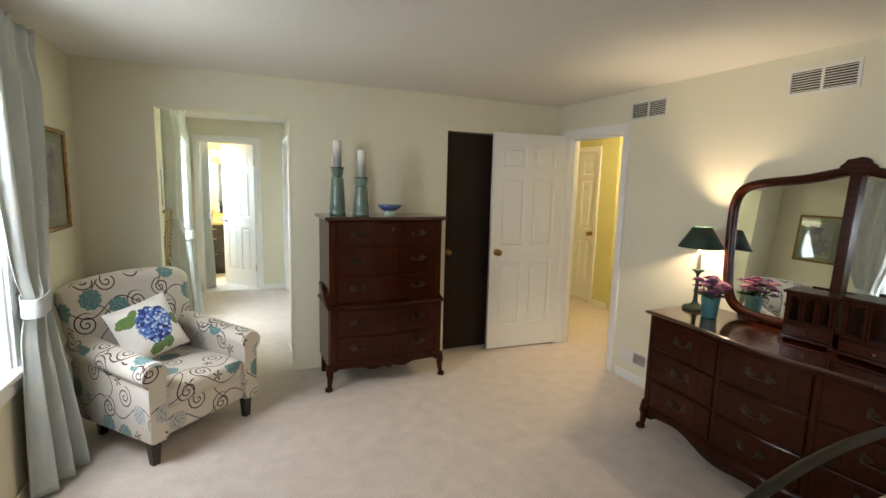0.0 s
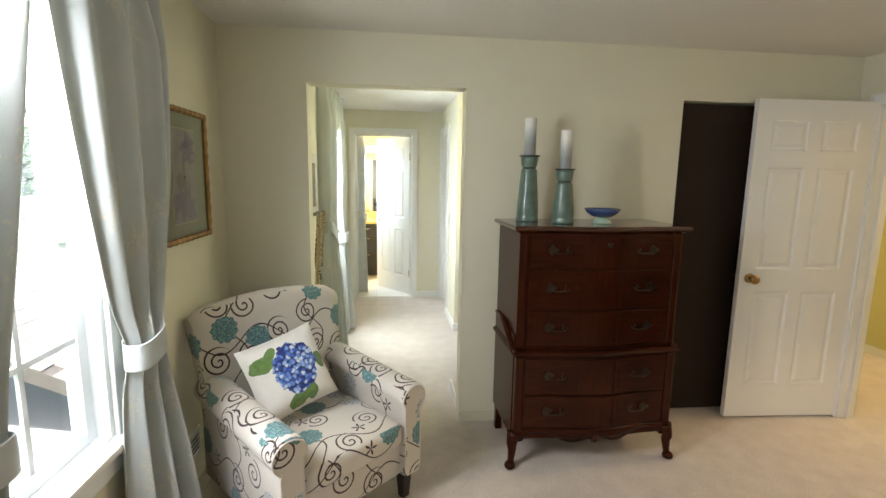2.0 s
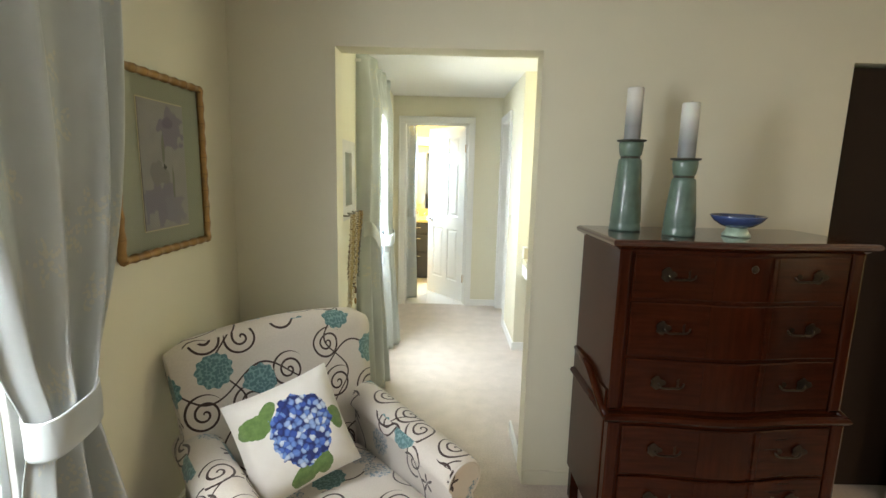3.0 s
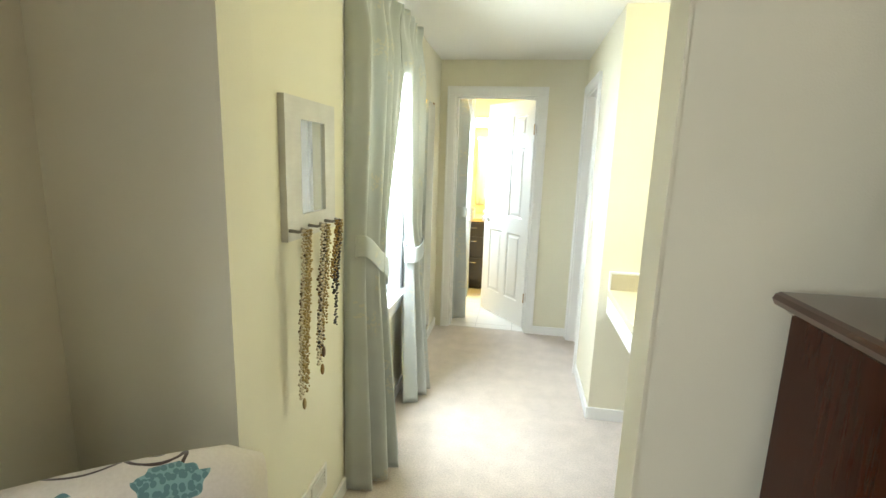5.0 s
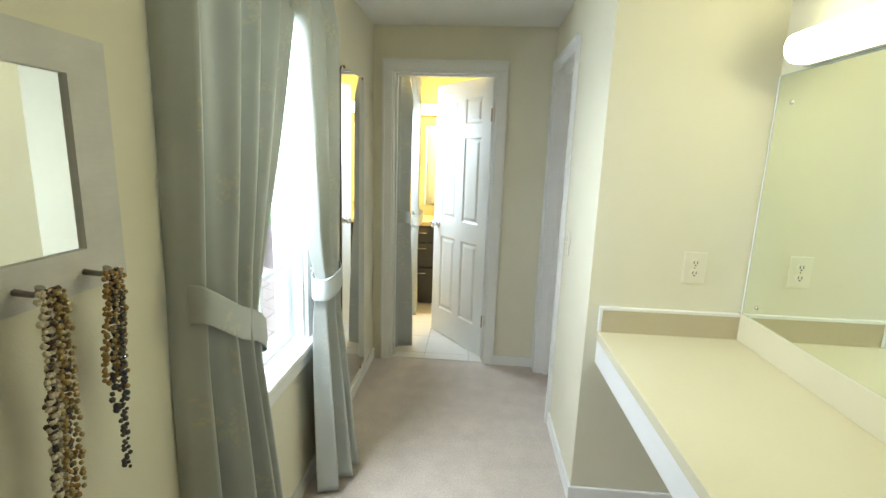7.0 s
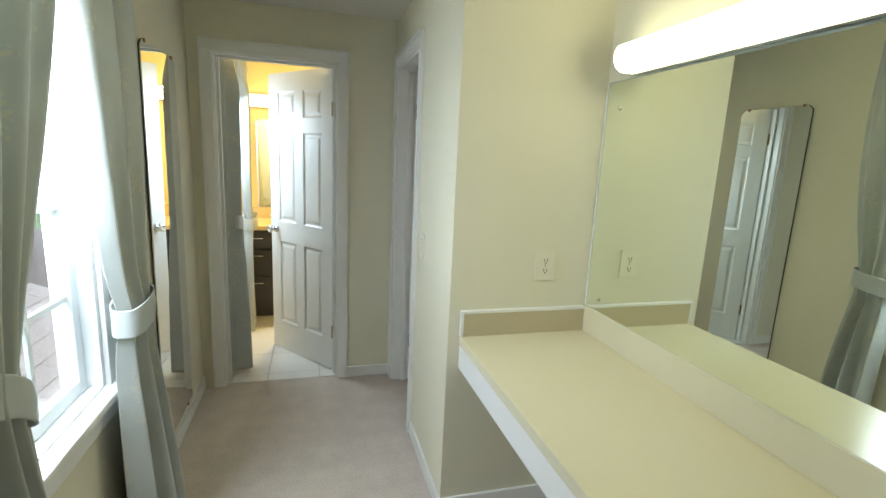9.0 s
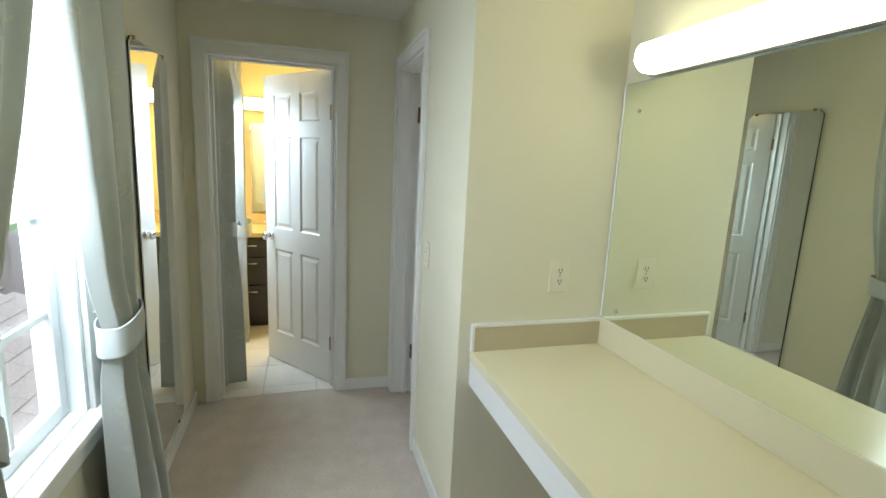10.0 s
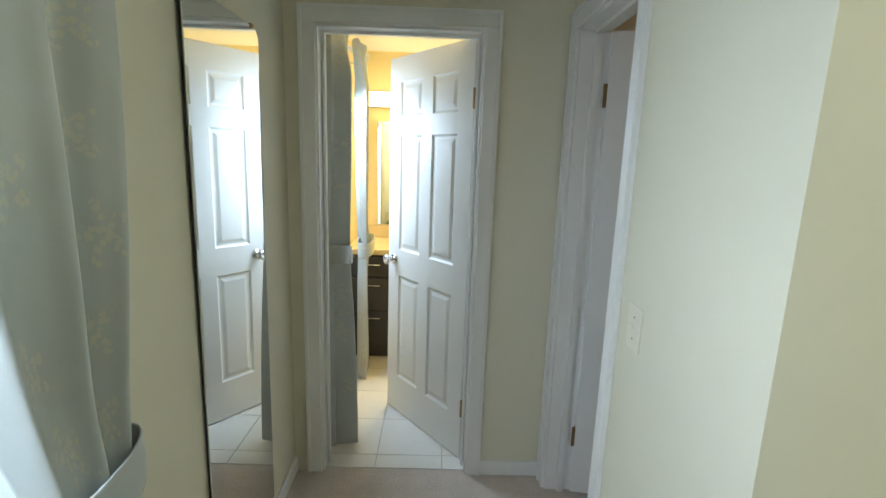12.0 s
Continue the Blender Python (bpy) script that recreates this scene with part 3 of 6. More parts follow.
def double_hung(name, x, y0, y1, z0, z1, deep, label, cols=3):
    """A sash window in a west wall whose room face is at x."""
    ob = tagged(thing(name, pose(x, y0, z0), label, "window"), kind="structure")
    w, h = y1 - y0, z1 - z0
    c = 0.065
    fr = part("window_frame", boxes((-0.0, 0.017, -c, 0, -0.02, h + c), (0, 0.017, w, w + c, -0.02, h + c), (0, 0.017, 0, w, h, h + c), bevel=0.004), TRIM, ob)
    part("lining", boxes((-deep, 0, 0, 0.02, 0, h), (-deep, 0, w - 0.02, w, 0, h), (-deep, 0, 0.02, w - 0.02, h - 0.02, h), (-deep, -0.0, 0.02, w - 0.02, 0, 0.012)), VINYL, fr)
    part("window_sill", boxes((-0.02, 0.05, -c - 0.02, w + c + 0.02, -0.022, 0.004), bevel=0.006), TRIM, ob)
    part("apron", boxes((0.0, 0.018, -c, w + c, -0.105, -0.0225), bevel=0.005), TRIM, ob)
    half = h * 0.5
    for nm, xo, a, b in (("lower_sash", -0.045, 0.012, half + 0.02), ("upper_sash", -0.085, half - 0.02, h - 0.02)):
        s = 0.045
        q = part(nm, boxes((xo - 0.03, xo, 0.02, 0.02 + s, a, b), (xo - 0.03, xo, w - 0.02 - s, w - 0.02, a, b), (xo - 0.03, xo, 0.02 + s, w - 0.02 - s, a, a + s), (xo - 0.03, xo, 0.02 + s, w - 0.02 - s, b - s * 0.8, b), bevel=0.003), VINYL, ob)
        i0, i1, k0, k1 = 0.02 + s, w - 0.02 - s, a + s, b - s * 0.8
        for k in range(1, cols):
            yy = i0 + (i1 - i0) * k / cols
            part("muntin", boxes((xo - 0.018, xo - 0.008, yy - 0.009, yy + 0.009, k0, k1)), VINYL, q)
        zz = (k0 + k1) / 2
        part("muntin", boxes((xo - 0.0185, xo - 0.0075, i0, i1, zz - 0.009, zz + 0.009)), VINYL, q)
        g = part("pane", pane_quad(i0, i1, k0, k1, xo - 0.024), GLASS, q, "clear glass pane")
        g.visible_shadow = False
    return ob


double_hung("window_1", XW, WB0, WB1, WBZ0, WBZ1, T, "white double-hung bedroom window with a muntin grid")
# this one is never in view; it is added for the south light
double_hung("window_2_unseen", XW, SB0, SB1, WBZ0, WBZ1, T, "unseen white double-hung window with a muntin grid, added for south light")
double_hung("window_3", PW, PW0, PW1, PWZ0, PWZ1, T, "white double-hung passage window with a muntin grid")
double_hung("window_4", BX, BW0, BW1, BWZ0, BWZ1, T, "white double-hung bathroom window with a muntin grid")

# ---- cloth helpers ----
def box_uv(bm, scale=1.0, du=0.0, dv=0.0):
    """Lays the cloth out by metres, face by face along its main direction."""
    layer = bm.loops.layers.uv.verify()
    bm.normal_update()
    for f in bm.faces:
        n = f.normal
        ax = max(range(3), key=lambda k: abs(n[k]))
        for lp in f.loops:
            c = lp.vert.co
            u, v = ((c.y, c.z), (c.x, c.z), (c.x, c.y))[ax]
            lp[layer].uv = (u * scale + du, v * scale + dv)
    return bm


def soft_box(x0, x1, y0, y1, z0, z1, r=0.04, puff=0.0, cuts=6):
    """A padded block: rounded edges, faces that swell a little."""
    bm = bmesh.new()
    bmesh.ops.create_cube(bm, size=2.0)
    bmesh.ops.subdivide_edges(bm, edges=bm.edges[:], cuts=cuts, use_grid_fill=True)
    hx, hy, hz = (x1 - x0) / 2, (y1 - y0) / 2, (z1 - z0) / 2
    for v in bm.verts:
        p = Vector((v.co.x * hx, v.co.y * hy, v.co.z * hz))
        inner = Vector((max(-hx + r, min(hx - r, p.x)), max(-hy + r, min(hy - r, p.y)), max(-hz + r, min(hz - r, p.z))))
        d = p - inner
        if d.length > 1e-6:
            p = inner + d.normalized() * min(r, d.length if d.length < r else r)
        s = puff * (1 - v.co.x ** 2 * 0.9) * (1 - v.co.y ** 2 * 0.9) * (1 - v.co.z ** 2 * 0.9) * 2
        if abs(v.co.z) > 0.98:
            p.z += math.copysign(s, v.co.z)
        elif abs(v.co.y) > 0.98:
            p.y += math.copysign(s * 0.6, v.co.y)
        v.co = p + Vector(((x0 + x1) / 2, (y0 + y1) / 2, (z0 + z1) / 2))
    for f in bm.faces:
        f.smooth = True
    return bm


def sweep_profile(profile, stations):
    """A closed profile of (a, b) carried along stations of functions (a, b) -> point, capped at both ends."""
    bm = bmesh.new()
    rings = [[bm.verts.new(place(a, b)) for a, b in profile] for place in stations]
    n = len(profile)
    for p, q in zip(rings, rings[1:]):
        for k in range(n):
            bm.faces.new((p[k], p[(k + 1) % n], q[(k + 1) % n], q[k])).smooth = True
    bm.faces.new(list(reversed(rings[0])))
    bm.faces.new(rings[-1])
    bmesh.ops.recalc_face_normals(bm, faces=bm.faces)
    return bm


# ---- armchair ----
def armchair(m):
    ob = thing("armchair", m, "cream linen armchair printed with brown scrolls and teal flowers", "armchair")
    leg_mat = material("black_stained_leg", (0.018, 0.014, 0.012), 0.35, vary=0.2)
    part("base", box_uv(soft_box(-0.335, 0.335, -0.335, 0.38, 0.135, 0.315, 0.03), 1, 0.1, 0.3), SCROLL, ob)
    part("seat_cushion", box_uv(soft_box(-0.262, 0.262, -0.375, 0.27, 0.30, 0.435, 0.045, 0.012), 1, 0.35, 0.12), SCROLL, ob)
    # rolled arms: the roll leans outwards and slopes down to the front
    for s in (-1, 1):
        prof = []
        for k in range(17):
            a = radians(-60 + 240 * k / 16)
            prof.append((0.300 + 0.018 + 0.075 * math.cos(a), 0.525 + 0.068 * math.sin(a)))
        prof += [(0.262, 0.50), (0.262, 0.16), (0.275, 0.14), (0.345, 0.14), (0.36, 0.16), (0.36, 0.45)]
        stations = []
        for y, k, lift in ((-0.375, 0.93, -0.004), (-0.365, 0.985, 0.0), (-0.35, 1.0, 0.0), (-0.15, 1.0, 0.012), (0.1, 1.0, 0.03), (0.36, 1.0, 0.05)):
            stations.append(lambda a, b, y=y, k=k, lift=lift, s=s: (s * (0.31 + (a - 0.31) * k), y, 0.35 + (b - 0.35) * k + (lift if b > 0.4 else 0)))
        arm = part("arm", box_uv(sweep_profile(prof, stations), 1, 0.5 + 0.3 * s, 0.2), SCROLL, ob)
        welt = [(s * (0.31 + (a - 0.31) * 0.95), -0.374, 0.35 + (b - 0.35) * 0.95) for a, b in prof]
        part("piping", tube(welt + welt[:1], 0.004, 6), SCROLL, arm)
    # back: leans away and rolls over at the top, ends flare out
    prof = [(0.25, 0.36), (0.275, 0.55), (0.315, 0.72), (0.345, 0.80)]
    for k in range(9):
        a = radians(180 - 210 * k / 8)
        prof.append((0.408 + 0.062 * math.cos(a), 0.855 + 0.070 * math.sin(a)))
    prof += [(0.445, 0.78), (0.425, 0.60), (0.41, 0.40), (0.405, 0.15), (0.38, 0.14), (0.30, 0.14)]
    st = []
    for k in range(13):
        x = -0.38 + 0.76 * k / 12
        e = abs(x) / 0.38
        crown = 0.045 * (1 - e * e)
        shrink = 1.0 if e < 0.95 else 0.94
        st.append(lambda a, b, x=x, crown=crown, e=e, shrink=shrink: (x * (0.90 + 0.28 * max(0, (b - 0.5))), 0.36 + (a - 0.36) * shrink - 0.012 * (1 - e * e), 0.5 + (b - 0.5) * (shrink if b > 0.5 else 1) + (crown if b > 0.6 else 0)))
    part("backrest", box_uv(sweep_profile(prof, st), 1, 0.0, 0.05), SCROLL, ob)
    for x, y in ((-0.31, -0.31), (0.31, -0.31), (-0.25, 0.31), (0.25, 0.31)):
        bm = bmesh.new()
        rows = ((0.020, 0.0), (0.030, 0.145))
        rings = [[bm.verts.new((x + dx * r, y + dy * r, z)) for dx, dy in ((-1, -1), (1, -1), (1, 1), (-1, 1))] for r, z in rows]
        for k in range(4):
            bm.faces.new((rings[0][k], rings[0][(k + 1) % 4], rings[1][(k + 1) % 4], rings[1][k]))
        bm.faces.new(rings[0][::-1])
        bm.faces.new(rings[1])
        bmesh.ops.bevel(bm, geom=bm.edges[:], offset=0.003, segments=1, affect="EDGES")
        part("leg", bm, leg_mat, ob, "black tapered wooden leg")
    return ob


armchair(pose(-0.386, 3.482, 0, 0, 0, 41.6) @ Matrix.Diagonal((1.0, 0.93, 1.0, 1.0)))


def pillow(m, half=0.178):
    ob = thing("throw_pillow", m, "white linen pillow with a blue hydrangea resting on the armchair", "pillow")
    blue = material("blue_pillow_back", (0.05, 0.09, 0.30), 0.9, vary=0.1, grain=200, bump=0.2, bump_scale=500)
    for nm, s, mat in (("front_cover", -1, HYDRANGEA), ("back_cover", 1, blue)):
        bm = bmesh.new()
        uv = bm.loops.layers.uv.verify()
        n = 18
        vs = {}
        for i in range(n + 1):
            for j in range(n + 1):
                u, v = 2 * i / n - 1, 2 * j / n - 1
                pinch = 1 - 0.07 * (1 - u * u) * abs(v) ** 3 - 0.07 * (1 - v * v) * abs(u) ** 3
                h = 0.075 * ((1 - u ** 4) * (1 - v ** 4)) ** 0.6
                vs[i, j] = bm.verts.new((half * u * (1 - 0.06 * (1 - v * v) * abs(u)), s * (h + 0.002), half * v * (1 - 0.06 * (1 - u * u) * abs(v))))
        for i in range(n):
            for j in range(n):
                f = bm.faces.new((vs[i, j], vs[i + 1, j], vs[i + 1, j + 1], vs[i, j + 1]))
                f.smooth = True
                for lp in f.loops:
                    lp[uv].uv = (lp.vert.co.x, lp.vert.co.z)
        part(nm, bm, mat, ob)
    return ob


pillow(pose(-0.492, 3.478, 0.645, -26, -13, 34))


# ---- curtains ----
def curtain(m, outer, inner, tie0, tie1, bot0, bot1, ztop, ztie, folds, label, seed, zbot=0.015, depth=0.05, group="", x_tie=0.0, spread=0.06, tilt=0.018):
    """A gathered panel along local y, off a wall at local x = 0; outer is the edge that hangs straight."""
    ob = thing("curtain", m, label, "curtain", group)
    rnd = random.Random(seed)
    nu, nv = 110, 54
    bm = bmesh.new()
    uv = bm.loops.layers.uv.verify()
    phase, wob = rnd.random() * 6, [rnd.uniform(-1, 1) for _ in range(8)]
    near0, near1 = (tie0, tie1) if abs(tie0 - outer) < abs(tie1 - outer) else (tie1, tie0)
    b0, b1 = (bot0, bot1) if abs(bot0 - outer) < abs(bot1 - outer) else (bot1, bot0)
    grid, uvs = [], []
    width = abs(inner - outer) * 1.7
    for j in range(nv + 1):
        z = ztop + (zbot - ztop) * j / nv
        if z >= ztie:
            k = (ztop - z) / (ztop - ztie)
            e_out = outer + (near0 - outer) * k ** 3
            e_in = inner + (near1 - inner) * (0.62 * k + 0.38 * k ** 2.0)
            amp = depth * (1 - 0.25 * k)
        else:
            k = (ztie - z) / (ztie - zbot)
            e_out = near0 + (b0 - near0) * k ** 0.7
            e_in = near1 + (b1 - near1) * k ** 0.8
            amp = depth * 0.75 + (spread - depth * 0.75) * k ** 0.8
        gather = math.exp(-((z - ztie) / 0.10) ** 2)
        row = []
        for i in range(nu + 1):
            u = i / nu
            ph = 2 * math.pi * folds * (u + 0.018 * math.sin(5 * u + wob[0] * 3) + 0.02 * wob[1] * math.sin(2.2 * z + 4 * u)) + phase
            wave = (0.5 + 0.5 * math.sin(ph)) ** 1.5 + 0.10 * math.sin(1.7 * ph + wob[2] * 4 + z) + 0.05 * math.sin(3.1 * ph + 2 * z)
            x = 0.035 + x_tie + amp * (1.15 * wave * (0.75 + 0.25 * math.sin(3 * u + wob[3] * 5 + 0.8 * z))) * (1 - 0.35 * gather) + 0.02 * gather
            x += 0.018 * gather * math.sin(math.pi * u)
            h = max(0.0, min(1.0, (z - ztop + 0.30) / 0.24))
            h = h * h * (3 - 2 * h)
            x = x * (1 - 0.45 * h) + 0.022 * h + 0.012 * math.sin(ph * 2.6 + wob[5]) * h * (1.4 if z > ztop - 0.05 else 0.8)
            back = min(1.0, u / 0.07)
            x = 0.006 + (x - 0.006) * back * (2 - back)
            y = e_out + (e_in - e_out) * (u + 0.006 * math.sin(ph * 1.0 + 1.5))
            zz = z + (0.012 * math.sin(ph * 2.1) if j == 0 else 0) + (0.012 * math.sin(3 * u + wob[4]) if j == nv else 0)
            row.append(bm.verts.new((x, y, zz)))
        grid.append(row)
    for j in range(nv):
        for i in range(nu):
            f = bm.faces.new((grid[j][i], grid[j][i + 1], grid[j + 1][i + 1], grid[j + 1][i]))
            f.smooth = True
            for lp, (a, b) in zip(f.loops, ((i, j), (i + 1, j), (i + 1, j + 1), (i, j + 1))):
                lp[uv].uv = (a / nu * width + seed, (ztop - (ztop - zbot) * b / nv))
    drape = part("drape", bm, SATIN, ob)
    sol = drape.modifiers.new("thickness", "SOLIDIFY")
    sol.thickness = 0.003
    # band of the same cloth, drawn round the gathers and back to the wall
    bm = bmesh.new()
    uv = bm.loops.layers.uv.verify()
    y0, y1 = min(tie0, tie1) - 0.012, max(tie0, tie1) + 0.012
    xc, rx, yc, ry = 0.072 + x_tie, 0.052, (y0 + y1) / 2, (y1 - y0) / 2
    slope = tilt * (1 if outer < inner else -1)
    ring = []
    n = 36
    for k in range(n):
        a = 2 * math.pi * k / n
        cx, cy = math.cos(a), math.sin(a)
        px, py = xc + rx * math.copysign(abs(cx) ** 0.7, cx), yc + ry * math.copysign(abs(cy) ** 0.8, cy)
        ring.append((px, py, -slope * cy))
    cols = [[bm.verts.new((px * (1 if abs(d) < 0.04 else 0.985), py, ztie + d + dz)) for d in (-0.045, -0.04, 0.0, 0.04, 0.045)] for px, py, dz in ring]
    for k in range(n):
        p, q = cols[k], cols[(k + 1) % n]
        for j in range(4):
            f = bm.faces.new((p[j], q[j], q[j + 1], p[j + 1]))
            f.smooth = True
            for lp in f.loops:
                lp[uv].uv = (lp.vert.co.y + seed * 2, lp.vert.co.z)
    band = part("tieback", bm, SATIN, ob)
    sol = band.modifiers.new("thickness", "SOLIDIFY")
    sol.thickness = 0.004
    hook_y = near0 + 0.02 * (1 if outer < inner else -1)
    part("tieback_hook", tube([(0.0, hook_y, ztie + 0.03), (0.03, hook_y, ztie + 0.03), (0.045, hook_y, ztie + 0.04)], 0.004), TRIM, ob)
    return ob


G = "satin window curtains"
curtain(pose(XW, 0, 0), 3.365, 2.73, 2.945, 3.09, 2.87, 3.28, 2.25, 0.955, 3.7, "silver-green satin curtain tied back beside the bedroom window", 3, group=G, depth=0.085, spread=0.13, x_tie=0.02)
curtain(pose(XW, 0, 0), 1.92, 2.69, 2.12, 2.43, 2.04, 2.38, 2.25, 0.945, 4.0, "silver-green satin curtain tied back in a loose band", 5, group=G, depth=0.085, spread=0.11, x_tie=0.01)
curtain(pose(PW, 0, 0), 5.065, 5.755, 5.045, 5.325, 5.035, 5.40, 2.245, 1.05, 3.8, "silver-green satin curtain tied back beside the passage window", 7, group=G, depth=0.10, spread=0.13, x_tie=0.015, tilt=0.10)
curtain(pose(PW, 0, 0), 6.155, 5.64, 5.825, 6.0, 5.83, 6.11, 2.245, 0.975, 3.2, "silver-green satin curtain with flower print tied back", 9, group=G, depth=0.09, spread=0.135, x_tie=0.04)
curtain(pose(BX + 0.10, 0, 0), 7.46, 7.80, 7.47, 7.64, 7.46, 7.64, 2.16, 1.03, 3, "grey-green satin curtain tied back at the bathroom window", 11, group=G, depth=0.085, spread=0.11, x_tie=0.01)
curtain(pose(BX + 0.105, 0, 0), 8.50, 8.06, 8.26, 8.46, 8.22, 8.50, 2.16, 0.93, 4, "grey-green satin curtain hanging beside the bathroom vanity", 13, group=G, depth=0.075, spread=0.075, x_tie=0.01)


def curtain_rod(m, y0, y1, z, off=0.06):
    ob = thing("curtain_rod", m, "slim white curtain rod behind the gathered heading", "curtain rod")
    part("rod", tube([(off, y0, z), (off, y1, z)], 0.008), TRIM, ob)
    for y in (y0 + 0.01, y1 - 0.01):
        part("bracket", boxes((0.0, off, y - 0.006, y + 0.006, z - 0.008, z + 0.008)), TRIM, ob)


curtain_rod(pose(XW, 0, 0), 1.92, 3.36, 2.19, 0.026)
curtain_rod(pose(PW, 0, 0), 5.06, 6.16, 2.19, 0.03)
curtain_rod(pose(BX, 0, 0), 7.46, 8.51, 2.11, 0.135)


# ---- serpentine case furniture ----
def front_line(u, bow):
    """How far the front swells at u from -1 to 1."""
    return bow * (0.5 + 0.5 * math.cos(math.pi * u)) + 0.10 * bow * math.cos(2 * math.pi * u)


def serp_case(w, d, bow, rows, n=28):
    """A body with a swelling front: rows of (overhang, height); back at y = 0."""
    bm = bmesh.new()
    rings = []
    for o, z in rows:
        ring = [(w / 2 + o, 0.0), (-w / 2 - o, 0.0)]
        for k in range(n + 1):
            u = -1 + 2 * k / n
            ring.append((u * (w / 2 + o), -d - o - front_line(u, bow)))
        rings.append([bm.verts.new((x, y, z)) for x, y in ring])
    c = len(rings[0])
    for a, b in zip(rings, rings[1:]):
        for k in range(c):
            bm.faces.new((a[k], a[(k + 1) % c], b[(k + 1) % c], b[k]))
    bm.faces.new(rings[0][::-1])
    bm.faces.new(rings[-1])
    return bm


def serp_strip(w, d, bow, x0, x1, z0, z1, out, n=16, edge=0.004):
    """A drawer front or veneer strip that follows the swelling front."""
    bm = bmesh.new()
    rings = []
    for o, ins in ((0.0, 0.0), (out - edge * 0.5, 0.0), (out, edge)):
        ring = []
        for zz in (z0 + ins, z1 - ins):
            line = []
            for k in range(n + 1):
                x = x0 + ins + (x1 - x0 - 2 * ins) * k / n
                line.append(bm.verts.new((x, -d - front_line(2 * x / w, bow) - o, zz)))
            ring.append(line)
        rings.append(ring[0] + ring[1][::-1])
    c = len(rings[0])
    for a, b in zip(rings, rings[1:]):
        for k in range(c):
            bm.faces.new((a[k], a[(k + 1) % c], b[(k + 1) % c], b[k]))
    top = rings[-1]
    for k in range(n):
        bm.faces.new((top[k], top[k + 1], top[c - 2 - k], top[c - 1 - k]))
    return bm


PULL_MESH = {}


def bail_pull(parent, x, y, z, wide=0.095):
    """A drop handle on two small shaped plates."""
    if "bail" not in PULL_MESH:
        pts = []
        for k in range(13):
            a = math.pi * k / 12
            pts.append((-0.5 * 0.095 * math.cos(a), -0.012 - 0.006 * math.sin(a), 0.002 - 0.022 * math.sin(a) ** 0.8 + 0.006 * math.sin(a) ** 6))
        PULL_MESH["bail"] = mesh_of("bail", tube(pts, 0.0035, 6), DULLBRASS)
        pl = extrude_outline([(0.027 * math.cos(a) * (1 + 0.25 * math.cos(3 * a)), 0.022 * math.sin(a) * (1 + 0.25 * math.cos(4 * a))) for a in (2 * math.pi * k / 18 for k in range(18))], -0.004)
        pl = pl
        PULL_MESH["plate"] = mesh_of("plate", pl, DULLBRASS)
        PULL_MESH["post"] = mesh_of("post", lathe([(0.006, 0.0), (0.005, 0.012), (0.007, 0.016)], 10, pose(0, 0, 0, 90)), DULLBRASS)
    ob = part("pull", PULL_MESH["bail"], None, parent, "dark antique brass drop pull", pose(x, y, z))
    for s in (-1, 1):
        part("plate", PULL_MESH["plate"], None, ob, m=pose(s * 0.0475, 0, 0))


def cabriole(x, y, s, h, front=True):
    """A short carved leg that swells at the knee and ends in a scrolled foot."""
    pts, rad = [], []
    for k in range(9):
        t = k / 8
        out = 0.022 * math.sin(math.pi * (1 - t) * 0.9) - 0.012 * math.sin(math.pi * t) * (1 if t < 0.6 else 0.4) + 0.012 * (1 - t) ** 4
        pts.append((x + s * out, y - (out if front else 0), 0.022 + (h - 0.022) * t))
        rad.append(0.017 + 0.022 * t ** 1.6)
    bm = tube(pts, rad, 10)
    foot = lathe([(0.018, 0.0), (0.028, 0.006), (0.030, 0.018), (0.024, 0.030), (0.016, 0.034)], 14, pose(pts[0][0] + s * 0.004, pts[0][1] - 0.004, 0))
    tmp = bpy.data.meshes.new("foot")
    foot.to_mesh(tmp)
    foot.free()
    bm.from_mesh(tmp)
    bpy.data.meshes.remove(tmp)
    return bm


def apron_bm(w, d, bow, x0, x1, ztop, dip, out, n=40):
    """A shaped skirt below the drawers with a scalloped lower edge."""
    bm = bmesh.new()
    cols = []
    for k in range(n + 1):
        x = x0 + (x1 - x0) * k / n
        u = (2 * (x - x0) / (x1 - x0) - 1)
        zb = ztop - 0.02 - dip * (0.35 + 0.65 * math.cos(math.pi * u * 0.5) ** 2) + 0.016 * math.cos(3 * math.pi * u) - (0.02 if abs(u) > 0.93 else 0)
        yf = -d - front_line(2 * x / w, bow) - out
        cols.append([bm.verts.new((x, yy, zz)) for yy, zz in ((yf, ztop), (yf - 0.002, (ztop + zb) / 2), (yf, zb), (yf + 0.02, zb), (yf + 0.02, ztop))])
    for a, b in zip(cols, cols[1:]):
        for j in range(5):
            bm.faces.new((a[j], b[j], b[(j + 1) % 5], a[(j + 1) % 5])).smooth = j < 2
    bm.faces.new(cols[0])
    bm.faces.new(cols[-1][::-1])
    return bm


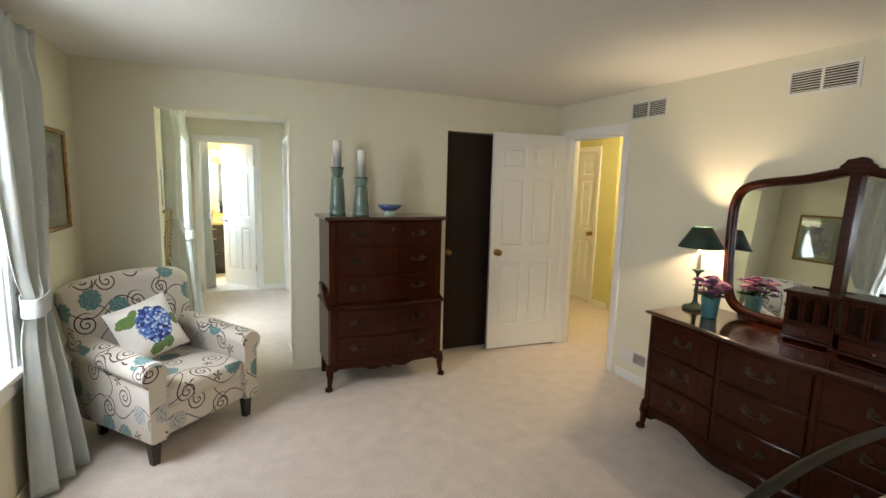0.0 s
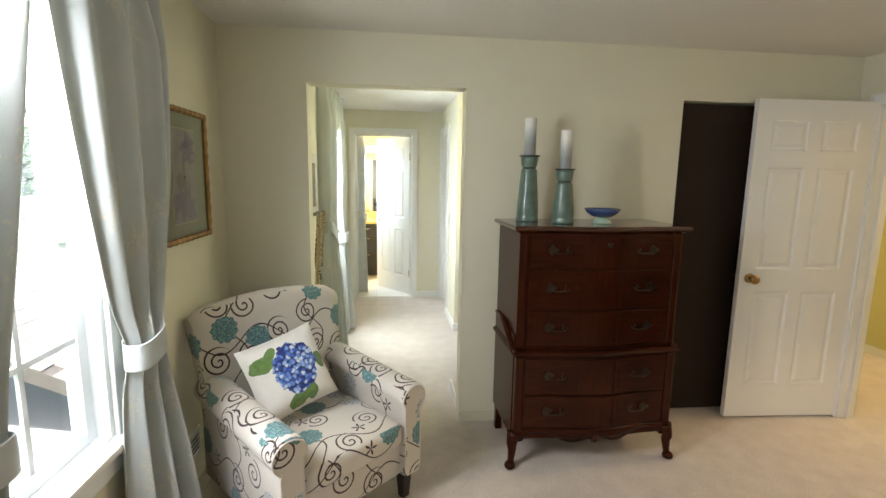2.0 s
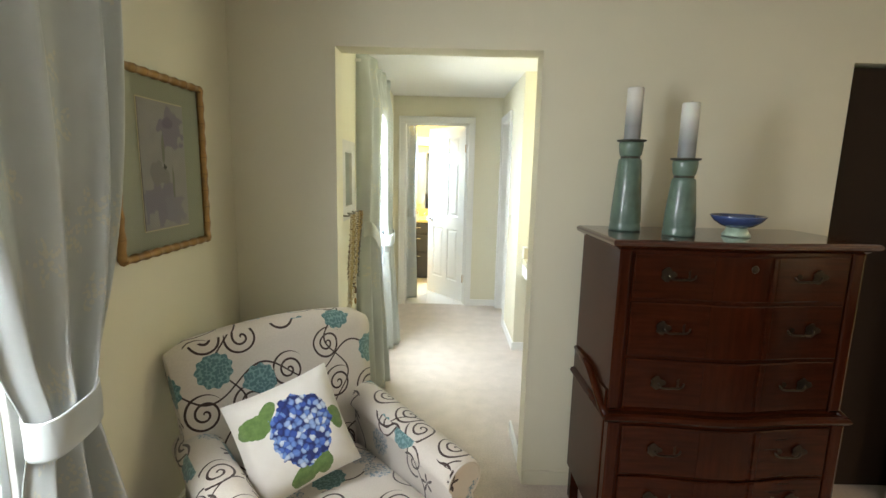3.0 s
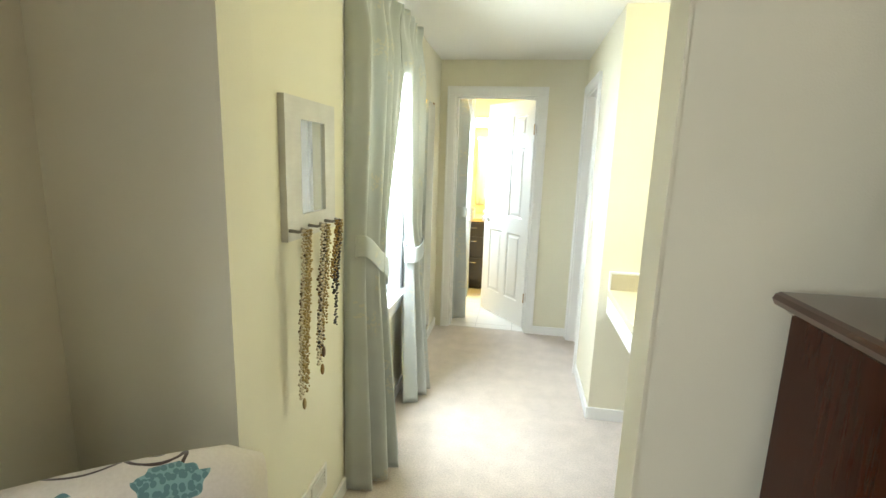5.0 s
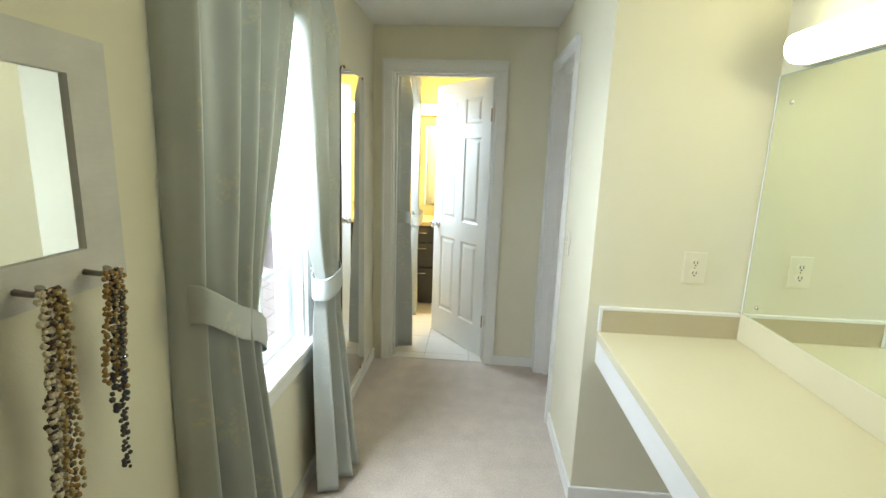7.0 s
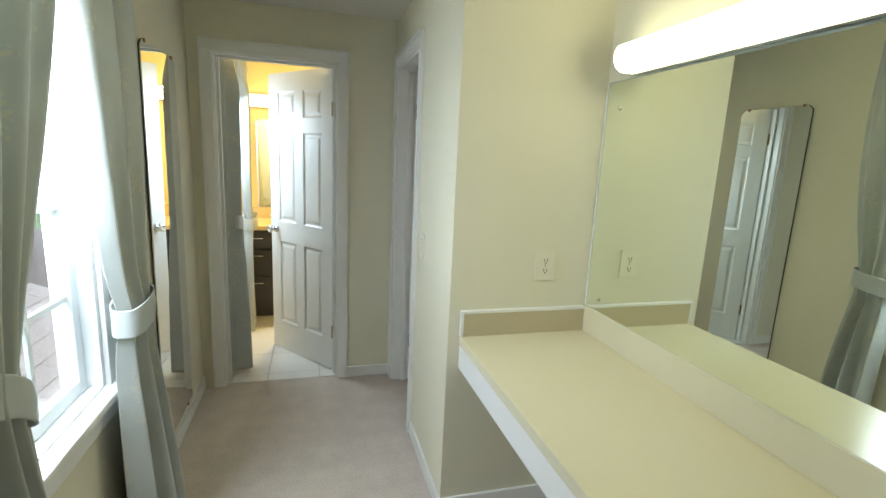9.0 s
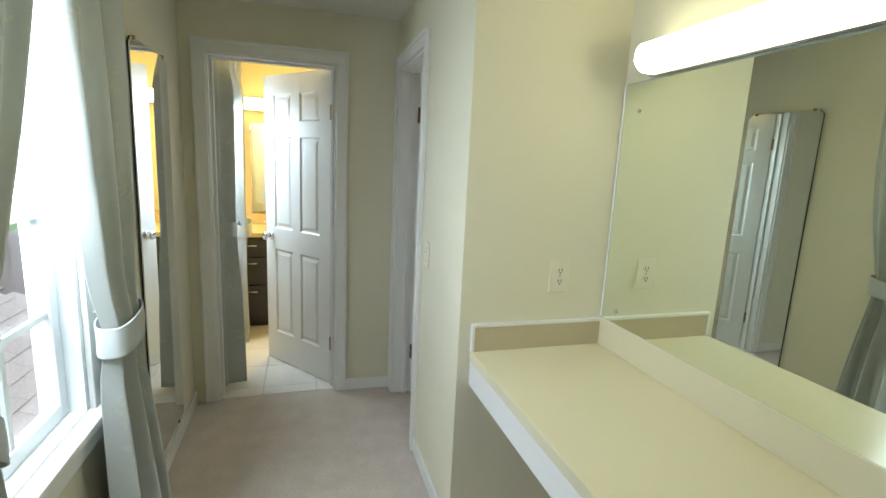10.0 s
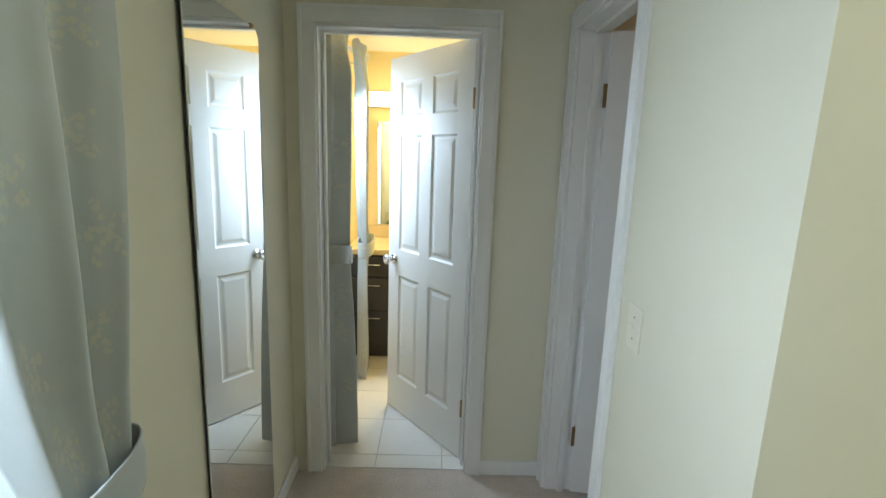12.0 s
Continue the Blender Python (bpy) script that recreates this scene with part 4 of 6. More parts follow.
def tall_chest(m):
    ob = thing("tall_chest", m, "dark mahogany chest of five serpentine drawers with brass pulls", "chest of drawers")
    w, wu, d, du, bow = 0.89, 0.885, 0.43, 0.405, 0.035
    part("lower_body", serp_case(w, d, bow, ((0, 0.155), (0, 0.615))), MAHOG_V, ob)
    part("waist_moulding", serp_case(w, d, bow, ((0.0, 0.612), (0.014, 0.616), (0.02, 0.626), (0.014, 0.637), (0.002, 0.642))), MAHOG, ob)
    part("upper_body", serp_case(wu, du, bow, ((0, 0.641), (0, 1.252))), MAHOG_V, ob)
    part("top", serp_case(wu, du, bow, ((0.004, 1.25), (0.014, 1.258), (0.031, 1.266), (0.036, 1.276), (0.032, 1.284), (0.024, 1.288))), MAHOG_TOP, ob)
    for s in (-1, 1):
        pts = [(s * (w / 2 + 0.004), -d - 0.01, 0.63), (s * (w / 2 + 0.006), -d + 0.05, 0.645), (s * (w / 2 + 0.008), -d + 0.12, 0.685), (s * (w / 2 + 0.008), -d + 0.20, 0.725), (s * (w / 2 + 0.006), -d + 0.28, 0.735), (s * (w / 2 + 0.002), -0.01, 0.735)]
        part("side_moulding", tube(pts, [0.014, 0.015, 0.016, 0.017, 0.016, 0.010], 10), MAHOG, ob)
        part("side_panel", boxes((s * (w / 2 - 0.0) - 0.004, s * (w / 2) + 0.004, -d + 0.03, -0.004, 0.16, 0.72)), MAHOG_V, ob)
    for ww, dd, z0, z1 in ((wu, du, 1.075, 1.238), (wu, du, 0.862, 1.062), (wu, du, 0.66, 0.849), (w, d, 0.408, 0.600), (w, d, 0.222, 0.396)):
        dr = part("drawer", serp_strip(ww, dd, bow, -ww / 2 + 0.055, ww / 2 - 0.055, z0, z1, 0.012, 24), MAHOG, ob)
        part("veneer_panel", serp_strip(ww, dd + 0.012, bow, -0.115, 0.075, z0 + 0.004, z1 - 0.004, 0.0025, 10, 0.001), MAHOG_V, dr)
        part("bead", serp_strip(ww, dd + 0.010, bow, 0.088, 0.108, z0 + 0.003, z1 - 0.003, 0.007, 4, 0.002), MAHOG, dr)
        for x in (-0.225, 0.225):
            bail_pull(dr, x, -dd - front_line(2 * x / ww, bow) - 0.0125, (z0 + z1) / 2 + 0.01)
    part("keyhole_plate", lathe([(0.014, 0.0), (0.012, 0.003), (0.004, 0.004)], 12, pose(0.02, -du - front_line(0.05, bow) - 0.0148, 1.195, 90)), DULLBRASS, ob)
    for s in (-1, 1):
        part("corner_post", serp_strip(wu, du, bow, s * wu / 2 - (0.045 if s > 0 else 0.0), s * wu / 2 + (0.045 if s < 0 else 0.0), 0.65, 1.25, 0.010, 6, 0.008), MAHOG_V, ob)
        part("corner_post", serp_strip(w, d, bow, s * w / 2 - (0.045 if s > 0 else 0.0), s * w / 2 + (0.045 if s < 0 else 0.0), 0.16, 0.61, 0.010, 6, 0.008), MAHOG_V, ob)
        part("front_leg", cabriole(s * (w / 2 - 0.012), -d + 0.01, s, 0.19), MAHOG, ob)
        part("back_leg", boxes((s * (w / 2 - 0.025) - 0.02, s * (w / 2 - 0.025) + 0.02, -0.05, -0.008, 0.0, 0.16), bevel=0.004), MAHOG, ob)
    part("apron", apron_bm(w, d, bow, -w / 2 + 0.03, w / 2 - 0.03, 0.216, 0.05, 0.006), MAHOG, ob)
    orn = part("carving", lathe([(0.030, 0.0), (0.026, 0.008), (0.014, 0.010), (0.012, 0.014), (0.003, 0.016)], 9, pose(0, -d - front_line(0, bow) - 0.004, 0.165, 90)), MAHOG, ob)
    return ob


tall_chest(pose(1.060, 4.092, 0, 0, 0, 0.8) @ Matrix.Diagonal((1.0, 1.0, 1.0125, 1.0)))


def long_dresser(m):
    ob = thing("dresser", m, "long dark mahogany dresser with a swelling serpentine front", "dresser")
    w, d, bow = 1.48, 0.475, 0.055
    part("body", serp_case(w, d, bow, ((0, 0.15), (0, 0.768))), MAHOG_V, ob)
    part("top", serp_case(w, d, bow, ((0.004, 0.766), (0.012, 0.771), (0.026, 0.776), (0.031, 0.784), (0.027, 0.792), (0.018, 0.796))), MAHOG_TOP, ob)
    cols = ((-0.695, -0.255), (-0.215, 0.215), (0.255, 0.695))
    rows = ((0.562, 0.752), (0.368, 0.548), (0.178, 0.354))
    for x0, x1 in cols:
        for z0, z1 in rows:
            dr = part("drawer", serp_strip(w, d, bow, x0, x1, z0, z1, 0.014, 20, 0.006), MAHOG, ob)
            xm = (x0 + x1) / 2
            part("veneer_panel", serp_strip(w, d + 0.014, bow, xm - 0.12, xm + 0.12, z0 + 0.008, z1 - 0.008, 0.0025, 10, 0.001), MAHOG_V, dr)
            bail_pull(dr, xm, -d - front_line(2 * xm / w, bow) - 0.0175, (z0 + z1) / 2 + 0.01)
    for x in (-0.235, 0.235):
        part("pilaster", serp_strip(w, d, bow, x - 0.016, x + 0.016, 0.165, 0.762, 0.009, 4, 0.006), MAHOG_V, ob)
    for s in (-1, 1):
        part("corner_post", serp_strip(w, d, bow, s * w / 2 - (0.035 if s > 0 else 0.0), s * w / 2 + (0.035 if s < 0 else 0.0), 0.155, 0.765, 0.010, 6, 0.008), MAHOG_V, ob)
        part("front_leg", cabriole(s * (w / 2 - 0.012), -d + 0.012, s, 0.18), MAHOG, ob)
        part("back_leg", boxes((s * (w / 2 - 0.025) - 0.02, s * (w / 2 - 0.025) + 0.02, -0.05, -0.008, 0.0, 0.155), bevel=0.004), MAHOG, ob)
    part("apron", apron_bm(w, d, bow, -w / 2 + 0.03, w / 2 - 0.03, 0.172, 0.085, 0.008), MAHOG, ob)
    return ob


long_dresser(pose(2.918, 1.668, 0, 0, 0, -90))


def arched_mirror(m):
    """Two arched panes in one frame, along local x, standing on the dresser; the glass faces -y."""
    ob = thing("dresser_mirror", m, "mahogany twin-arched mirror standing on the dresser", "mirror")
    half = [(0.0, 0.86), (-0.10, 0.838), (-0.25, 0.808), (-0.42, 0.795), (-0.56, 0.775), (-0.625, 0.735), (-0.652, 0.66), (-0.648, 0.52), (-0.635, 0.36), (-0.62, 0.22), (-0.60, 0.12), (-0.55, 0.055), (-0.45, 0.03), (-0.25, 0.022), (0.0, 0.022)]
    def smooth(pts, times=2):
        for _ in range(times):
            out = [pts[0]]
            for a, b in zip(pts, pts[1:]):
                out += [(0.75 * a[0] + 0.25 * b[0], 0.75 * a[1] + 0.25 * b[1]), (0.25 * a[0] + 0.75 * b[0], 0.25 * a[1] + 0.75 * b[1])]
            pts = out + [pts[-1]]
        return pts
    line = smooth(half)
    for s in (-1, 1):
        pts = [(-s * x, -0.012, z) for x, z in line]
        part("frame_side", tube(pts, 0.024, 10), MAHOG, ob)
        bm = bmesh.new()
        for y in (0.0,):
            f = bm.faces.new([bm.verts.new((-s * min(x, -0.012), y, z)) for x, z in line])
        part("glass", bm, MIRROR, ob, "silvered mirror glass")
        part("backing", extrude_outline([(-s * min(x, -0.012), z) for x, z in line], 0.012, pose(0, 0.004, 0)), BLACKEDGE, ob)
    part("centre_stile", boxes((-0.026, 0.026, -0.034, 0.004, 0.03, 0.86), bevel=0.008, segments=3), MAHOG, ob)
    crown = [(0.075 * math.cos(a) * (1 + 0.1 * math.cos(6 * a)), 0.045 * math.sin(a) * (1 + 0.08 * math.cos(5 * a))) for a in (2 * math.pi * k / 40 for k in range(40))]
    part("crown_carving", extrude_outline(crown, 0.04, pose(0, -0.036, 0.868), 0.008), MAHOG, ob)
    for x in (-0.4, 0.4):
        part("foot", boxes((x - 0.04, x + 0.04, -0.03, 0.015, 0.0, 0.03), bevel=0.006), MAHOG, ob)
    return ob


arched_mirror(pose(2.862, 1.645, 0.797, -4, 0, -88.9) @ Matrix.Diagonal((0.95, 1.0, 1.04, 1.0)))

# ---- on the dresser ----
def table_lamp(m):
    ob = thing("table_lamp", m, "candlestick table lamp with a dark green shade, lit", "table lamp")
    green = material("dark_green_shade", (0.012, 0.030, 0.020), 0.6, vary=0.1)
    lining = material("cream_shade_lining", (0.75, 0.62, 0.40), 0.8)
    pat = material("verdigris_metal", (0.05, 0.07, 0.045), 0.45, 0.6, vary=0.3, grain=60)
    part("base", lathe([(0.068, 0.0), (0.070, 0.010), (0.060, 0.020), (0.030, 0.028), (0.014, 0.045), (0.011, 0.10), (0.016, 0.115), (0.010, 0.13), (0.009, 0.21), (0.018, 0.225), (0.034, 0.235), (0.036, 0.24), (0.012, 0.245)], 22), pat, ob)
    part("candle_tube", lathe([(0.011, 0.24), (0.011, 0.385)], 14), material("ivory_candle_tube", (0.72, 0.62, 0.40), 0.5), ob)
    sh = bmesh.new()
    for r0, r1, flip in ((0.122, 0.050, 1),):
        a = [sh.verts.new((r0 * math.cos(t), r0 * math.sin(t), 0.375)) for t in (2 * math.pi * k / 36 for k in range(36))]
        b = [sh.verts.new((r1 * math.cos(t), r1 * math.sin(t), 0.495)) for t in (2 * math.pi * k / 36 for k in range(36))]
        for k in range(36):
            sh.faces.new((a[k], a[(k + 1) % 36], b[(k + 1) % 36], b[k])).smooth = True
    s = part("shade", sh, green, ob, "dark green cone shade")
    s.modifiers.new("thickness", "SOLIDIFY").thickness = 0.002
    part("bulb", lathe([(0.006, 0.378), (0.013, 0.395), (0.014, 0.408), (0.008, 0.420)], 12), glowing("lamp_bulb_glow", (1.0, 0.62, 0.28), 6), ob, "lit bulb")
    return ob


table_lamp(pose(2.735, 2.345, 0.797) @ Matrix.Diagonal((1.08, 1.08, 1.08, 1.0)))


def flower_vase(m):
    ob = thing("flower_vase", m, "teal ceramic vase of purple and pink silk flowers", "vase")
    teal = material("teal_glaze", (0.06, 0.17, 0.19), 0.3, vary=0.15, grain=20, coat=0.4)
    part("vase", lathe([(0.040, 0.0), (0.043, 0.01), (0.050, 0.10), (0.053, 0.125), (0.050, 0.13), (0.044, 0.118), (0.042, 0.03)], 24), teal, ob)
    stem = material("silk_leaf_green", (0.04, 0.09, 0.03), 0.7, vary=0.3)
    shades = [material("silk_petal_" + n, c, 0.75, vary=0.3, grain=90) for n, c in (("purple", (0.12, 0.03, 0.16)), ("magenta", (0.26, 0.05, 0.17)), ("pink", (0.45, 0.18, 0.26)), ("plum", (0.09, 0.015, 0.05)))]
    rnd = random.Random(4)
    for k in range(34):
        a, sp = rnd.uniform(0, 6.28), rnd.uniform(0.005, 0.108)
        z = 0.20 + rnd.uniform(-0.03, 0.055) - sp * 0.3
        tip = Vector((sp * math.cos(a), sp * math.sin(a), z))
        part("stem", tube([(0.02 * math.cos(a), 0.02 * math.sin(a), 0.06), tip * 0.6 + Vector((0, 0, 0.06)), tip], 0.002, 5), stem, ob)
        bm = bmesh.new()
        for ring, cnt in ((0.034, 9), (0.021, 7), (0.010, 5)):
            for j in range(cnt):
                b = 2 * math.pi * (j + 0.5 * ring) / cnt + k
                d = Vector((math.cos(b), math.sin(b), 0))
                n = Vector((-d.y, d.x, 0))
                lift = 0.016 - ring * 0.4
                p0, p1 = tip + Vector((0, 0, lift * 0.3)), tip + d * ring + Vector((0, 0, lift + rnd.uniform(-0.004, 0.006)))
                mid = (p0 + p1) / 2 + Vector((0, 0, 0.006))
                w = ring * 0.42
                vs = [bm.verts.new(v) for v in (p0, mid + n * w, p1, mid - n * w)]
                bm.faces.new(vs).smooth = True
        bl = part("bloom", bm, shades[rnd.randrange(4)], ob)
        bl.modifiers.new("thickness", "SOLIDIFY").thickness = 0.002
    for k in range(9):
        a = rnd.uniform(0, 6.28)
        d, n = Vector((math.cos(a), math.sin(a), 0)), Vector((-math.sin(a), math.cos(a), 0))
        p = d * 0.03 + Vector((0, 0, 0.13))
        q = d * rnd.uniform(0.08, 0.12) + Vector((0, 0, rnd.uniform(0.12, 0.19)))
        bm = bmesh.new()
        c = (p + q) / 2 + Vector((0, 0, 0.012))
        bm.faces.new([bm.verts.new(v) for v in (p, c + n * 0.014, q, c - n * 0.014)])
        part("leaf", bm, stem, ob).modifiers.new("thickness", "SOLIDIFY").thickness = 0.0012
    return ob


flower_vase(pose(2.647, 2.175, 0.797))


def jewellery_box(m, w, d, h, label):
    ob = thing("jewellery_box", m, label, "jewellery box")
    part("base", boxes((-w / 2 - 0.01, w / 2 + 0.01, -d / 2 - 0.01, d / 2 + 0.01, 0.012, 0.026), bevel=0.004), MAHOG, ob)
    for x in (-w / 2, w / 2):
        for y in (-d / 2, d / 2):
            part("foot", boxes((x - 0.014, x + 0.014, y - 0.012, y + 0.012, 0.0, 0.013), bevel=0.003), MAHOG, ob)
    part("body", boxes((-w / 2, -w / 2 + 0.01, -d / 2, d / 2, 0.026, h - 0.012), (w / 2 - 0.01, w / 2, -d / 2, d / 2, 0.026, h - 0.012), (-w / 2 + 0.01, w / 2 - 0.01, d / 2 - 0.008, d / 2, 0.026, h - 0.012), (-w / 2 + 0.01, w / 2 - 0.01, -d / 2 + 0.01, d / 2 - 0.008, 0.085, 0.095)), MAHOG_V, ob)
    part("lid", boxes((-w / 2 - 0.012, w / 2 + 0.012, -d / 2 - 0.012, d / 2 + 0.012, h - 0.012, h + 0.004), bevel=0.005), MAHOG, ob)
    dr = part("drawer", boxes((-w / 2 + 0.011, w / 2 - 0.011, -d / 2 - 0.004, -d / 2 + 0.01, 0.03, 0.083), bevel=0.002), MAHOG, ob)
    part("knob", lathe([(0.003, 0), (0.003, 0.006), (0.006, 0.01), (0.003, 0.014)], 10, pose(0, -d / 2 - 0.004, 0.056, 90)), BRASS, dr)
    n = 3
    dw = (w - 0.022) / n
    for k in range(n):
        x0 = -w / 2 + 0.011 + k * dw
        z0, z1 = 0.097, h - 0.014
        door = part("door", boxes((x0 + 0.001, x0 + 0.014, -d / 2 - 0.003, -d / 2 + 0.008, z0, z1), (x0 + dw - 0.014, x0 + dw - 0.001, -d / 2 - 0.003, -d / 2 + 0.008, z0, z1), (x0 + 0.014, x0 + dw - 0.014, -d / 2 - 0.003, -d / 2 + 0.008, z0, z0 + 0.016), (x0 + 0.014, x0 + dw - 0.014, -d / 2 - 0.003, -d / 2 + 0.008, z1 - 0.016, z1), bevel=0.0015), MAHOG, ob)
        part("pane", pane_quad(x0 + 0.014, x0 + dw - 0.014, z0 + 0.016, z1 - 0.016, -d / 2 + 0.002, "x"), GLASS, door, "clear glass pane")
    return ob


jewellery_box(pose(2.745, 1.665, 0.797, 0, 0, -80), 0.215, 0.15, 0.262, "small mahogany jewellery cabinet with glass doors on the dresser")
jewellery_box(pose(2.715, 1.345, 0.797, 0, 0, -92), 0.30, 0.16, 0.285, "larger mahogany jewellery cabinet with glass doors")

# ---- on the tall chest ----
GLAZE = material("sage_green_glaze", (0.13, 0.20, 0.155), 0.35, vary=0.3, grain=26, bump=0.1, bump_scale=60, coat=0.3, vary2=0.4, scale2=9)
RIMG = material("brown_glaze_rim", (0.045, 0.045, 0.03), 0.35, vary=0.3, coat=0.3)


def ombre_wax():
    m = material("grey_to_white_wax", (0.72, 0.70, 0.64), 0.55, vary=0.03)
    t = m.node_tree
    b = t.nodes["Principled BSDF"]
    co, sp, rp = t.nodes.new("ShaderNodeTexCoord"), t.nodes.new("ShaderNodeSeparateXYZ"), t.nodes.new("ShaderNodeValToRGB")
    t.links.new(co.outputs["Generated"], sp.inputs[0])
    t.links.new(sp.outputs[2], rp.inputs[0])
    e = rp.color_ramp.elements
    e[0].position, e[0].color = 0.28, (0.27, 0.28, 0.27, 1)
    e[1].position, e[1].color = 0.78, (0.72, 0.72, 0.66, 1)
    el = e.new(0.50)
    el.color = (0.42, 0.43, 0.41, 1)
    t.links.new(rp.outputs[0], b.inputs["Base Color"])
    b.inputs["Subsurface Weight"].default_value = 0.1
    return m


WAX = ombre_wax()


def candle_holder(m, h, r, label):
    ob = thing("candle_holder", m, label, "candle holder", "sage candle holders")
    part("body", lathe([(r, 0.0), (r * 1.04, 0.006), (r * 1.0, 0.022), (r * 0.96, 0.03), (r * 1.0, 0.036), (r * 0.96, 0.08), (r * 0.74, h - 0.082), (r * 0.71, h - 0.074), (r * 0.58, h - 0.069), (r * 0.58, h - 0.062), (r * 0.68, h - 0.057), (r * 0.70, h - 0.052), (r * 0.74, h - 0.040), (r * 0.78, h - 0.018), (r * 0.76, h - 0.008), (r * 0.66, h - 0.002)], 28), GLAZE, ob)
    part("neck_ring", lathe([(r * 0.56, h - 0.072), (r * 0.625, h - 0.069), (r * 0.625, h - 0.063), (r * 0.56, h - 0.060)], 28), RIMG, ob, "dark glazed neck ring")
    part("rim", lathe([(r * 0.62, h - 0.008), (r * 0.88, h - 0.004), (r * 0.94, h + 0.000), (r * 0.92, h + 0.003), (r * 0.7, h - 0.001)], 28), RIMG, ob, "dark glazed rim")
    return ob


def candle(m, h, r):
    ob = thing("candle", m, "grey and white ombre pillar candle in a holder", "candle", "pillar candles")
    part("wax", lathe([(r * 0.97, 0.0), (r, 0.004), (r, h - 0.006), (r * 0.93, h - 0.001), (r * 0.7, h - 0.004), (0.004, h - 0.006)], 24), WAX, ob)
    part("wick", tube([(0, 0, h - 0.008), (0.001, 0, h), (0.003, 0, h + 0.006)], 0.0012, 5), BLACKEDGE, ob, "black wick")


CHT = 1.3048
candle_holder(pose(0.737, 3.945, CHT), 0.357, 0.060, "tall sage green ceramic candle holder on the chest")
candle(pose(0.737, 3.945, CHT + 0.3555), 0.205, 0.031)
candle_holder(pose(0.893, 3.812, CHT), 0.285, 0.057, "shorter sage green ceramic candle holder on the chest")
candle(pose(0.893, 3.812, CHT + 0.2835), 0.205, 0.031)

bowl = thing("footed_bowl", pose(1.116, 3.815, CHT) @ Matrix.Diagonal((0.92, 0.92, 1.0, 1.0)), "blue glazed ceramic bowl on a pale green foot", "bowl")
part("bowl", lathe([(0.030, 0.030), (0.060, 0.040), (0.088, 0.058), (0.104, 0.078), (0.101, 0.080), (0.082, 0.064), (0.05, 0.048), (0.01, 0.044)], 36), material("cobalt_glaze", (0.045, 0.075, 0.20), 0.25, vary=0.2, coat=0.4), bowl)
part("foot", lathe([(0.052, 0.0), (0.054, 0.006), (0.044, 0.018), (0.036, 0.034)], 30), material("celadon_glaze", (0.42, 0.55, 0.42), 0.3, vary=0.08, coat=0.3), bowl, "pale green foot")


